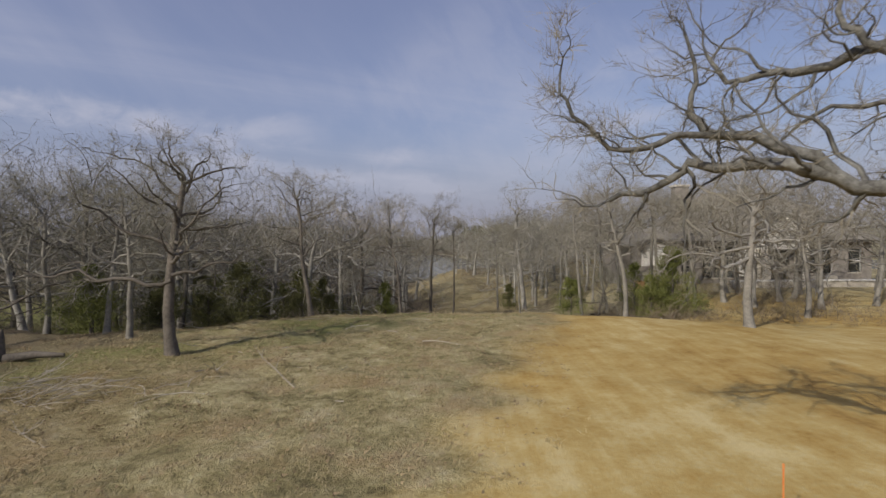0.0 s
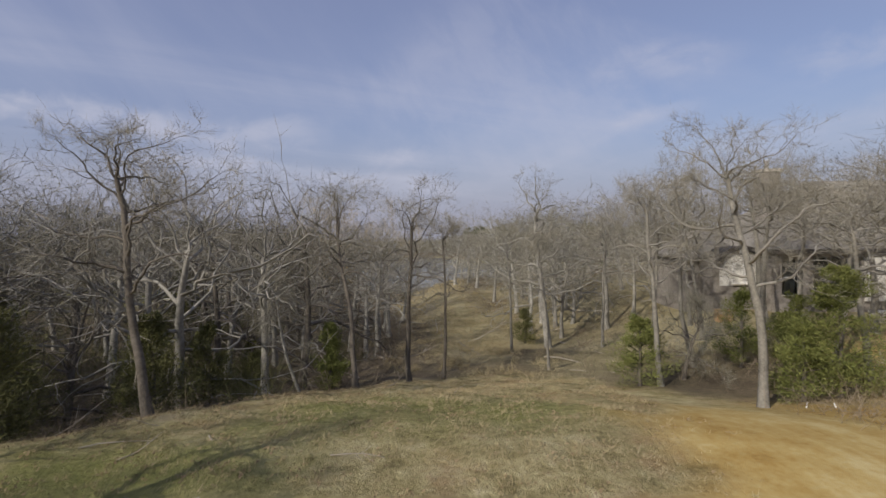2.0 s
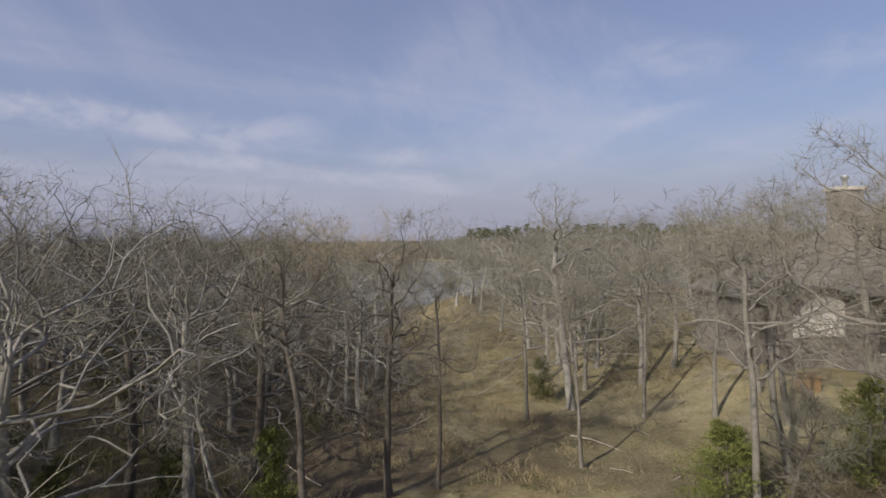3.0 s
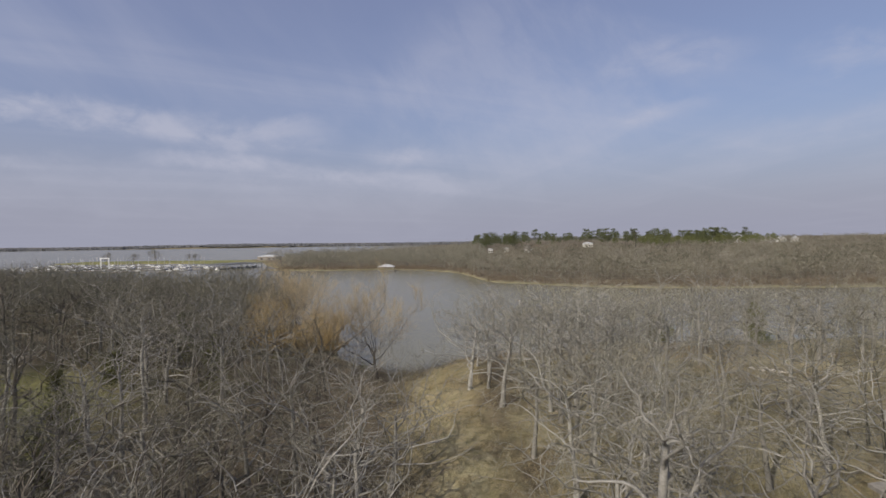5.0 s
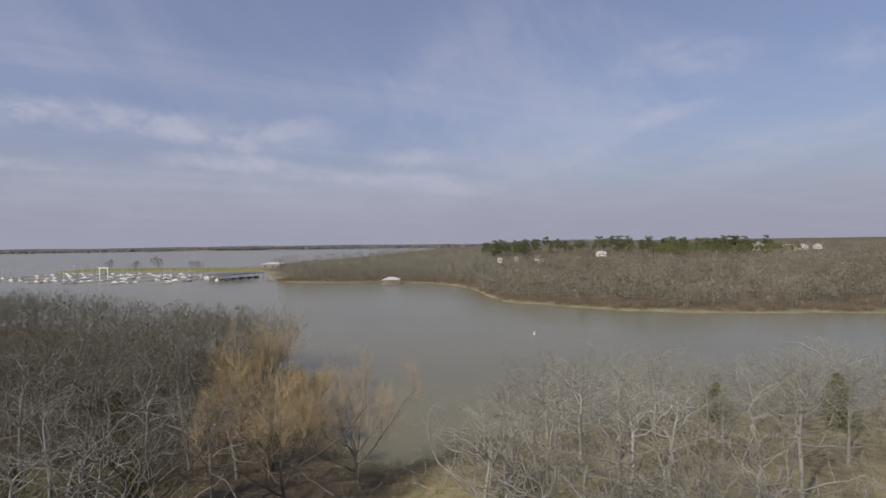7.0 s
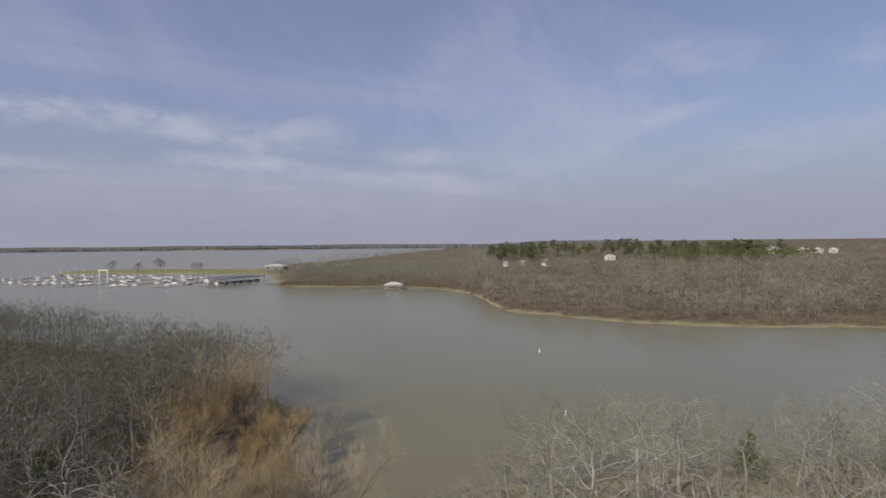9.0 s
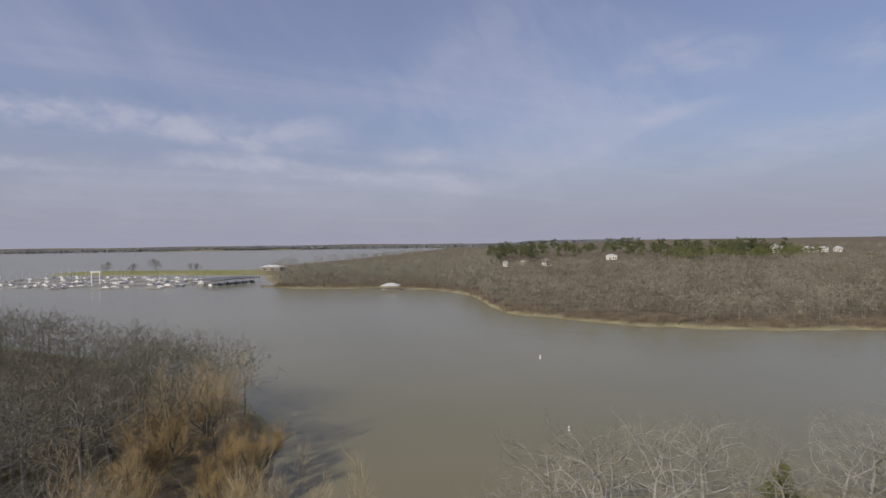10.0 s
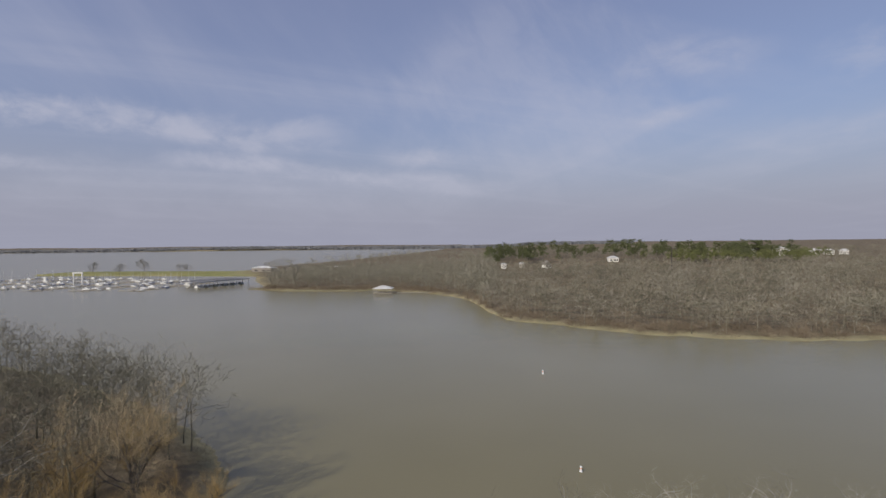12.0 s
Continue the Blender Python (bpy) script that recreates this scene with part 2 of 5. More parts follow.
def tube(out, pts, radii, sides):
    """A tapering tube of triangles along pts, into out = (verts, tris)."""
    V, T = out
    base = len(V)
    n = len(pts)
    ref = Vector((0.31, 0.17, 0.93)).normalized()
    for i, p in enumerate(pts):
        d = (pts[min(i + 1, n - 1)] - pts[max(i - 1, 0)]).normalized()
        a = d.cross(ref if abs(d.dot(ref)) < 0.95 else Vector((1, 0, 0))).normalized()
        b = d.cross(a)
        for k in range(sides):
            t = 2 * math.pi * k / sides
            V.append(p + (a * math.cos(t) + b * math.sin(t)) * radii[i])
    for i in range(n - 1):
        for k in range(sides):
            q, r = base + i * sides + k, base + i * sides + (k + 1) % sides
            T.append((q, r, r + sides))
            T.append((q, r + sides, q + sides))


def blade(out, p, tip, width, side):
    """A thin twig that ends in a point."""
    V, T = out
    n = len(V)
    V += [p - side * width, p + side * width, tip]
    T.append((n, n + 1, n + 2))


def unit(rng):
    while True:
        v = Vector((rng.uniform(-1, 1), rng.uniform(-1, 1), rng.uniform(-1, 1)))
        if 0.05 < v.length < 1:
            return v.normalized()


def wander(rng, p, d, length, n, bend, lift):
    pts = [p.copy()]
    for i in range(n):
        d = (d + unit(rng) * bend + Vector((0, 0, lift))).normalized()
        p = p + d * (length / n)
        pts.append(p.copy())
    return pts


def away(rng, d, angle):
    """A direction that leans from d by the angle."""
    return (d * math.cos(angle) + (unit(rng).cross(d)).normalized() * math.sin(angle)).normalized()


def along(pts, f):
    f = f * (len(pts) - 1)
    i = min(int(f), len(pts) - 2)
    return pts[i].lerp(pts[i + 1], f - i), (pts[i + 1] - pts[i]).normalized()


def kinked(rng, pts, amount):
    """A limb with knees between its given points."""
    out = [pts[0]]
    for a, b in zip(pts, pts[1:]):
        out += [a.lerp(b, 0.5) + unit(rng) * amount * (b - a).length, b]
    return out


def ribbon(out, pts, w0, w1, side):
    """A narrow tapering strip along pts, for sprigs too thin to be tubes."""
    V, T = out
    base, n = len(V), len(pts) - 1
    for i, p in enumerate(pts[:-1]):
        w = w0 + (w1 - w0) * i / n
        V += [p - side * w, p + side * w]
    V.append(pts[-1])
    for i in range(n - 1):
        q = base + 2 * i
        T += [(q, q + 1, q + 3), (q, q + 3, q + 2)]
    q = base + 2 * (n - 1)
    T.append((q, q + 1, q + 2))


def bare_tree(seed, height, girth, crown=0.85, base=0.32, leader=0.66, limbs=11, subs=6, sprigs=5, twigs=5, twig_w=0.0055, twig_len=0.55, forks=1, zig=0.55, lift=0.03, rise=(0.05, 0.9), lean=(0, 0), own_limbs=(), sides=7, sprig_w=0.011, own_rich=1.0, up=0.12, tips=2, deep=3, stout=1.0):
    """Trunk and crown of a leafless oak as two (verts, tris): zigzag limbs that fork into boughs, sprigs and twigs."""
    rng = random.Random(seed)
    trunk, out = ([], []), ([], [])
    lines = []

    def zigzag(p, d, length, n):
        """A crooked line that wanders off and is drawn back to its first bearing."""
        pts, first = [p], d.copy()
        for i in range(n):
            axis = unit(rng).cross(d).normalized()
            d = (d + axis * zig * rng.uniform(0.5, 1.5) + first * 0.22 + Vector((0, 0, lift))).normalized()
            p = p + d * (length / n) * rng.uniform(0.7, 1.3)
            pts.append(p)
        return pts

    def grow(pts, r, level, length, rich=1.0):
        lines.append((pts, r, level))
        if level == deep:
            return
        n = max(1, round((subs if level == 1 else sprigs) * rich))
        turn, lo = rng.uniform(0, 6.283), 0.22 if level == 1 else 0.12
        for k in range(n + tips):
            f = min(0.99, lo + (0.97 - lo) * (k + rng.random()) / n) if k < n else 1.0
            q, d = along(pts, f)
            turn += 2.4 + rng.uniform(-0.6, 0.6)
            a = d.orthogonal().normalized()
            side = a * math.cos(turn) + d.cross(a) * math.sin(turn)
            ang = rng.uniform(0.6, 1.25) if k < n else rng.uniform(0.2, 0.6)
            dd = (d * math.cos(ang) + side * math.sin(ang) + Vector((0, 0, 0.05))).normalized()
            ln = length * (rng.uniform(0.26, 0.56) * (1.2 - 0.5 * f) if k < n else rng.uniform(0.28, 0.45))
            grow(zigzag(q, dd, ln, (9, 7, 4)[level] if sides > 6 else (5, 5, 3)[level] if sides > 4 else 3), r * (1 - 0.6 * f) * rng.uniform(0.38, 0.62) * stout, level + 1, ln)

    up_dir = Vector((lean[0], lean[1], 1)).normalized()
    stem = wander(rng, Vector((0, 0, -0.3)), up_dir, height * leader + 0.3, max(5, int(height * leader / 0.9)) if sides > 4 else 4, 0.13, 0.14)
    lines.append((stem, girth, 0))
    reach = crown * height / 2
    spin_at = rng.uniform(0, 6.283)
    for k in range(limbs + 3):
        u = (k + rng.random() * 0.8) / limbs if k < limbs else 1.0
        f = min(1.0, base / leader + (1 - base / leader) * u)
        p, _ = along(stem, min(f, 0.999))
        spin_at += 2.4 + rng.uniform(-0.7, 0.7)
        el = rise[0] + (rise[1] - rise[0]) * u ** 1.3 + rng.uniform(-0.2, 0.25)
        d = Vector((math.cos(spin_at) * math.cos(el), math.sin(spin_at) * math.cos(el), math.sin(el)))
        ln = reach * (0.85 + 0.3 * math.sin(3.0 * min(u, 1)) - 0.3 * u) * rng.uniform(0.7, 1.15)
        r = girth * (1 - 0.5 * f) * 0.55 * rng.uniform(0.75, 1.1)
        grow(zigzag(p, d, ln, 10 if sides > 6 else 8 if sides > 4 else 4), r, 1, ln)
    tops = sorted(q.z for pts, r, lv in lines for q in pts)
    wide = sorted(math.hypot(q.x - lean[0] * q.z, q.y - lean[1] * q.z) for pts, r, lv in lines if lv > 0 for q in pts)
    sz, sr = height * 0.92 / tops[int(len(tops) * 0.93)], reach * 0.9 / wide[int(len(wide) * 0.85)]

    def rounded(q):
        """Draws a point in towards the rounded outline of the crown."""
        if q.z <= 0:
            return q
        z = q.z * sz
        x, y = (q.x - lean[0] * q.z) * sr, (q.y - lean[1] * q.z) * sr
        r, edge_z, edge_r = math.hypot(x, y), height * 0.8, reach * (0.75 if z < height * 0.6 else 0.75 - 0.35 * (z / height - 0.6))
        if z > edge_z:
            z = edge_z + height * 0.25 * math.tanh((z - edge_z) / (height * 0.25))
        if r > edge_r:
            k = (edge_r + reach * 0.32 * math.tanh((r - edge_r) / (reach * 0.32))) / r
            x, y = x * k, y * k
        return Vector((x + lean[0] * z, y + lean[1] * z, z))

    lines[:] = [([rounded(q) for q in pts], r, lv) for pts, r, lv in lines]
    for pts, r in own_limbs:
        pts = kinked(rng, [Vector(q) for q in pts], 0.16)
        grow(pts, r, 1, sum((q - p).length for p, q in zip(pts, pts[1:])) * 0.42, own_rich * len(pts) / 9)
    for pts, r, lv in lines:
        n = len(pts)
        if lv == 0 or lv <= 2 and sides > 3:
            radii = [r * (1 - (0.55, 0.75, 0.8)[lv] * i / (n - 1)) for i in range(n)]
            if lv == 0:
                radii[0] *= 1.35
            tube(trunk, pts, radii, sides if lv == 0 else max(3, sides - 2) if lv == 1 else 3)
        elif lv < 3:
            ribbon(trunk, pts, r, r * 0.4, unit(rng))
        else:
            ribbon(out, pts, max(min(r, sprig_w * 1.4), sprig_w * 0.6), sprig_w * 0.4, unit(rng))
        if lv < 2:
            continue
        for _ in range(twigs if lv == deep else twigs // 2):
            p, d = along(pts, rng.uniform(0.1, 1.0))
            t = (away(rng, d, rng.uniform(0.25, 1.0)) + Vector((0, 0, up))).normalized() * twig_len * rng.uniform(0.45, 1.25)
            w = twig_w * rng.uniform(0.7, 1.3)
            blade(out, p, p + t, w, unit(rng))
            for _ in range(forks):
                q = p + t * rng.uniform(0.2, 0.8)
                blade(out, q, q + (t.normalized() + unit(rng) * 0.8).normalized() * t.length * rng.uniform(0.4, 0.8), w * 0.75, unit(rng))
    return trunk, out


def joined(t, c):
    n = len(t[0])
    return t[0] + c[0], t[1] + [(p + n, q + n, r + n) for p, q, r in c[1]]


def far_tree(seed):
    """A light round-crowned leafless tree for woods beyond the water: (verts, tris)."""
    t, c = bare_tree(seed, 10.0, 0.13, crown=1.1 + 0.3 * (seed % 3) / 2, base=0.16 + 0.08 * (seed % 2), leader=0.6, limbs=6, subs=3, tips=1, deep=2, twigs=4, twig_w=0.11, twig_len=1.6, forks=0, sides=3, zig=0.4, lift=0.0, up=0.2, rise=(-0.05, 0.7))
    return joined(t, c)


def plant(name, m, trunk, crown, bark, twig, label, category="tree", group=""):
    t = thing(name, m, label, category, group)
    part_mesh("trunk", smooth_mesh(tri_mesh("trunk", *trunk)), bark, t)
    part_mesh("crown", tri_mesh("crown", *crown), twig, t)
    return t


def cedar(seed, height, width, sprays=6000, leaf=0.07):
    """Trunk and foliage of a juniper, with ragged boughs of small flat sprays."""
    rng = random.Random(seed)
    trunk, crown = ([], []), ([], [])
    tube(trunk, [Vector((0, 0, -0.3)), Vector((0.05, 0, height * 0.4)), Vector((0, 0.05, height * 0.92))], [0.13, 0.08, 0.02], 5)
    boughs = []
    for i in range(int(height * 13)):
        z = height * (0.04 + 0.93 * rng.random() ** 1.1)
        a = rng.uniform(0, 6.283)
        lump = 0.8 + 0.28 * math.sin(a * 3 + seed + z * 2.2)
        r = width / 2 * (1.02 - (z / height) ** 1.5) * lump * rng.uniform(0.6, 1.15) + 0.12
        d = Vector((math.cos(a), math.sin(a), rng.uniform(0.1, 0.7)))
        p = Vector((0, 0, z * 0.92))
        boughs.append((p, p + d * r, r))
        tube(trunk, [p, p + d * r * 0.8], [0.022, 0.006], 3)
    per = max(4, int(sprays / len(boughs)))
    for p, q, r in boughs:
        for _ in range(per):
            f = rng.random() ** 0.5
            c = p.lerp(q, f) + unit(rng) * (0.12 + r * 0.16)
            d = (unit(rng) * 0.9 + Vector((0, 0, 0.4)) + (q - p).normalized() * 0.7).normalized()
            blade(crown, c, c + d * leaf * rng.uniform(1.6, 4.0), leaf * rng.uniform(0.25, 0.55), unit(rng))
    return trunk, crown


def willow_tree(seed, height, stems=4, twigs=1700, twig_w=0.010, spread=0.4):
    """Several dark leaning stems with a haze of fine upright shoots."""
    rng = random.Random(seed)
    trunk, crown = ([], []), ([], [])
    lines = []
    for i in range(stems):
        a = i * 6.283 / stems + rng.uniform(-0.4, 0.4)
        d = Vector((math.cos(a) * spread, math.sin(a) * spread, 1)).normalized()
        pts = wander(rng, Vector((math.cos(a) * 0.15, math.sin(a) * 0.15, -0.3)), d, height * rng.uniform(0.62, 0.82), 7, 0.26, 0.06)
        tube(trunk, pts, [0.22, 0.18, 0.15, 0.12, 0.1, 0.07, 0.05, 0.02], 5)
        lines.append(pts[3:])
        for _ in range(13):
            p, d = along(pts, rng.uniform(0.2, 0.95))
            p2 = wander(rng, p, away(rng, d, rng.uniform(0.4, 0.9)), height * rng.uniform(0.15, 0.34), 4, 0.3, 0.15)
            tube(trunk, p2, [0.07, 0.055, 0.04, 0.03, 0.012], 3)
            lines.append(p2)
    for _ in range(twigs):
        pts = rng.choice(lines)
        p, d = along(pts, rng.uniform(0.25, 1.0))
        ln = min(2.4, height * rng.uniform(0.07, 0.2))
        d = (away(rng, d, rng.uniform(0.2, 1.0)) + Vector((0, 0, 0.45))).normalized()
        q = p + d * ln
        blade(crown, p, q, twig_w, unit(rng))
        for _ in range(2):
            s = p.lerp(q, rng.uniform(0.2, 0.9))
            blade(crown, s, s + (d + unit(rng) * 0.7).normalized() * ln * 0.6, twig_w * 0.8, unit(rng))
    return trunk, crown


def brush_clump(seed, size, stems=60, w=0.012):
    rng = random.Random(seed)
    out = ([], [])
    for _ in range(stems):
        p = Vector((rng.gauss(0, size * 0.35), rng.gauss(0, size * 0.35), -0.05))
        d = (Vector((0, 0, 1)) + unit(rng) * 1.25).normalized()
        q = p + d * size * rng.uniform(0.4, 1.0)
        blade(out, p, q, w, unit(rng))
        for _ in range(3):
            s = p.lerp(q, rng.uniform(0.25, 0.9))
            blade(out, s, s + (d + unit(rng) * 0.8).normalized() * size * rng.uniform(0.2, 0.5), w * 0.7, unit(rng))
    return out


def scatter_mesh(name, variants, spots):
    """One mesh of many small plants: spots are (variant, x, y, z, turn, scale)."""
    vs, ts, n = [], [], 0
    arr = [(np.array([tuple(v) for v in V], np.float32), np.array(T, np.int32)) for V, T in variants]
    for k, x, y, z, turn, s in spots:
        V, T = arr[k]
        c, q = math.cos(turn) * s, math.sin(turn) * s
        vs.append(np.stack([V[:, 0] * c - V[:, 1] * q + x, V[:, 0] * q + V[:, 1] * c + y, V[:, 2] * s + z], 1))
        ts.append(T + n)
        n += len(V)
    return tri_mesh(name, np.concatenate(vs), np.concatenate(ts))


def stuff(name, me, mat, label, category):
    me.materials.append(mat)
    return tagged(new(name, me), label, category, kind="stuff")


# ---- ground ----
def step(a, b, v):
    t = np.clip((np.asarray(v, float) - a) / (b - a), 0, 1)
    return t * t * (3 - 2 * t)


NEAR_X = [-1500, -600, -300, -170, -110, -55, -33, -28, -24, -15, -5, 1, 7, 14, 25, 50, 80, 120, 300, 1500]
NEAR_Y = [420, 330, 275, 243, 222, 190, 168, 153, 140, 129, 130, 138, 141, 142, 148, 150, 152, 150, 140, 60]
FAR_X = [-400, -169, -134, -92, -69, -31, -14, 0, 7, 10, 18, 40, 58, 92, 140, 300, 1500]
FAR_Y = [465, 465, 448, 445, 451, 435, 413, 390, 362, 342, 316, 299, 286, 272, 271, 262, 150]
EDGE_Y = [300, 462, 480, 540, 600, 650, 790, 1000, 2000, 2500, 4600]
EDGE_X = [-175, -172, -160, -195, -222, -262, -300, -250, -150, -120, -120]
LAKE_X = [-4600, -2195, -1016, -300, 0, 600, 4600]
LAKE_Y = [1700, 2294, 2557, 2500, 2400, 2300, 2200]


def to_spit(x, y):
    """Distance to the middle line of the grassy spit behind the marina."""
    t = np.clip((x + 240) * -240 / 240.0**2, 0, 1)
    return np.hypot(x + 240 + 240 * t, y - 652 - 22 * t)


def shores(x, y):
    """Metres inland of the near shore, the far shore, the spit and the shore across the lake; negative on water."""
    near = (np.interp(x, NEAR_X, NEAR_Y) - y) * 0.8 + 0.9 * np.sin(x * 0.5) * np.sin(x * 0.23 + 1)
    far = np.minimum((y - np.interp(x, FAR_X, FAR_Y)) * 0.8 + 1.6 * np.sin(x * 0.21) * np.sin(x * 0.083 + 2), x - np.interp(y, EDGE_Y, EDGE_X))
    return near, far, 42 - to_spit(x, y), y - np.interp(x, LAKE_X, LAKE_Y)


def ground_z(x, y):
    x, y = np.asarray(x, float), np.asarray(y, float)
    near, far, spit, lake = shores(x, y)
    centre = 7.4 - 2.9 * step(30, 50, y) - 1.7 * step(50, 70, y)
    right = 6.5 + 0.7 * step(40, 52, y) - 3.4 * step(64, 112, y)
    w = step(9, 24, x) * step(18, 34, y)
    z = centre * (1 - w) + right * w
    z = z - 0.5 * np.exp(-(((x - 14) / 6) ** 2) - ((y - 38) / 5) ** 2)
    bed = np.interp(y, [22, 40, 50, 66, 100], [-24, -15, -11.8, -9.8, -9.5])
    ravine = np.exp(-(((x - bed) / 4.8) ** 2)) + 0.45 * np.exp(-(((x + 26) / 11) ** 2))
    z = z - 3.0 * ravine * step(25, 37, y) * (1 - step(92, 116, y)) * np.clip((z - 0.6) / 5, 0, 1)
    z = z + 3.0 * step(-9, 4.5, x) * step(58, 104, y) * (1 - step(112, 135, y)) * (1 - 0.6 * step(28, 60, x))
    z = z + 2.4 * step(-36, -60, x) * step(40, 70, y) * (1 - step(110, 150, y))
    z = z + (0.10 - 0.07 * step(-1, 3, x + 2.4 - 0.29 * y)) * np.sin(x * 0.9 + 1.3 * np.sin(y * 0.37)) * np.sin(y * 0.7) + 0.03 * np.sin(x * 2.1 + y * 1.3 + 2.5 * np.sin(0.6 * x - 0.4 * y)) * (1 - step(-2, 2, x + 2.4 - 0.29 * y))
    z = z + 0.035 * (np.sin(3.1 * x + 1.7 * y + 2 * np.sin(0.9 * y)) * np.sin(2.3 * y - 1.9 * x) + np.sin(4.7 * x - 2.9 * y) * np.sin(5.3 * y + 1.1 * x + np.sin(1.7 * x))) * (1 - 0.7 * step(-1, 3, x + 2.4 - 0.29 * y))
    z = z * (1 - np.exp(-np.maximum(near, 0) / 5))
    zf = 1.3 + 14.5 * step(30, 330, far) * step(-130, 50, x - 0.12 * (y - 400)) + 1.0 * np.sin(x * 0.013) * np.sin(y * 0.011) * step(60, 200, far)
    zf = zf * (1 - np.exp(-np.maximum(far, 0) / 6))
    zs = 1.6 * (1 - np.exp(-np.maximum(spit, 0) / 8))
    zl = 3 + 3 * np.sin(x * 0.004) + 4 * step(0, 900, lake)
    most = np.maximum(np.maximum(near, far), np.maximum(spit, lake))
    z = np.where(near > 0, z, np.where(far > 0, zf, np.where(spit > 0, zs, np.where(lake > 0, zl, -np.minimum(3, -most * 0.12)))))
    return z


def gz(x, y):
    return float(ground_z(x, y))


def steps_out(dense_a, dense_b, pitch, reach_a, reach_b, growth=1.09):
    mid = list(np.arange(dense_a, dense_b + 1e-6, pitch))
    for sign, end in ((-1, reach_a), (1, reach_b)):
        d, v = pitch, dense_a if sign < 0 else dense_b
        while (v - end) * sign < 0:
            d = min(d * growth, 160)
            v = v + sign * d
            mid.append(v)
    return np.array(sorted(mid))


gx = steps_out(-22, 16, 0.5, -4600, 4600, 1.07)
gy = np.concatenate([steps_out(4, 50, 0.5, -1200, 50, 1.12), np.arange(51, 170, 1.4), steps_out(170, 171, 1.2, 170, 4600, 1.05)])
GX, GY = np.meshgrid(gx, gy)
GZ = ground_z(GX, GY)
nx, ny = len(gx), len(gy)
quads = np.arange(nx * ny).reshape(ny, nx)
a, b, c, d = quads[:-1, :-1].ravel(), quads[:-1, 1:].ravel(), quads[1:, 1:].ravel(), quads[1:, :-1].ravel()
ground_me = smooth_mesh(tri_mesh("ground", np.stack([GX.ravel(), GY.ravel(), GZ.ravel()], 1), np.concatenate([np.stack([a, b, c], 1), np.stack([a, c, d], 1)])))


def fbm(x, y, s):
    return noise.fractal(Vector((x * s, y * s, 0)), 1.0, 2.0, 4)


RAG = np.array([fbm(x, y, 0.22) for x, y in zip(GX.ravel(), GY.ravel())])
gxr, gyr = GX.ravel(), GY.ravel()
near, far, spit, lake = shores(gxr, gyr)
open_strip = np.clip(1 - np.abs(gxr - np.interp(gyr, [50, 70, 95, 130], [3, 3, -2, -4])) / 6.5 + RAG * 0.5, 0, 1) * step(46, 60, gyr) * (1 - step(118, 130, gyr))
dirt = step(-1.6, 1.8, gxr - (-2.4 + 0.29 * gyr) + RAG * 2.2) * (1 - step(33, 42, gyr + RAG * 3)) * step(-60, -10, gyr)
lot = step(14, 22, gxr + RAG * 4) * (1 - step(60, 80, gyr)) * step(10, 20, gyr)
turf_end = np.interp(gxr, [-14, -7.5, -4, -1.5, 4, 8, 12, 16], [29, 36.5, 42.5, 46, 48, 47, 41, 37])
woods = np.clip(step(-1.5, 2, gyr - turf_end + RAG * 2) * (1 - open_strip) + step(-13, -18, gxr + RAG * 3) * 0.8, 0, 1) * (near > 0) * (1 - lot) + ((far > 0) | (lake > 0)) * 1.0
tan_floor = step(4, 10, gxr + RAG * 4) * step(42, 50, gyr + RAG * 3) * (near > 0)
lawn = np.exp(-(((gxr + 47) / 13) ** 2) - ((gyr - 50) / 12) ** 2) * 1.2 + np.exp(-(((gxr + 55) / 14) ** 2) - ((gyr - 100) / 13) ** 2) * 1.3 + (spit > 0) * (far < 0) * 1.0 + np.exp(-(((gxr + 9) / 7) ** 2) - ((gyr - 26 - (gxr + 9) * 0.6) / 4.0) ** 2) * 1.1 * step(-0.4, 0.5, RAG)
mound_edge = np.interp(gxr, [-20, -14, -9, -4, 2, 8], [15, 22, 27, 33, 36, 36])
# Leaf litter and painted shade in one mask, at the mound's near left.
litter_shade_at = step(-4, -11, gxr + RAG * 5) * (1 - step(17, 24, gyr - 0.2 * gxr + RAG * 5)) * 0.75
moss_at = np.clip(np.exp(-(((gyr - mound_edge) / 5.5) ** 2)) * (0.62 + 0.9 * RAG), 0, 1) * step(-26, -18, gxr) * (1 - step(3, 9, gxr))
shore = np.exp(-((np.maximum(near, far) / 4.0) ** 2))
for nm, val in (("dirt", np.maximum(dirt, lot * 0.75)), ("woods", woods), ("tan", np.maximum(tan_floor * 0.85, open_strip * (0.54 + 0.35 * RAG))), ("lawn", np.clip(lawn, 0, 1)), ("shore", shore), ("moss", moss_at), ("litter", litter_shade_at)):
    at = ground_me.attributes.new(nm, "FLOAT", "POINT")
    at.data.foreach_set("value", np.ascontiguousarray(val, np.float32))

gm, nt, gb = material("ground_cover", 0.95)
pos = nt.nodes.new("ShaderNodeNewGeometry").outputs["Position"]
n_big, n_mid, n_fine, n_grit = noise_tex(nt, pos, 0.12, 4), noise_tex(nt, pos, 0.9, 5, 0.6), noise_tex(nt, pos, 6.0, 5, 0.7), noise_tex(nt, pos, 28.0, 3, 0.6)


def mask(nm):
    n = nt.nodes.new("ShaderNodeAttribute")
    n.attribute_name = nm
    return n.outputs["Fac"]


def speckle(*stops):
    return ramp(nt, mixed(nt, 0.45, mixed(nt, 0.55, n_mid, n_fine), n_big), list(stops))


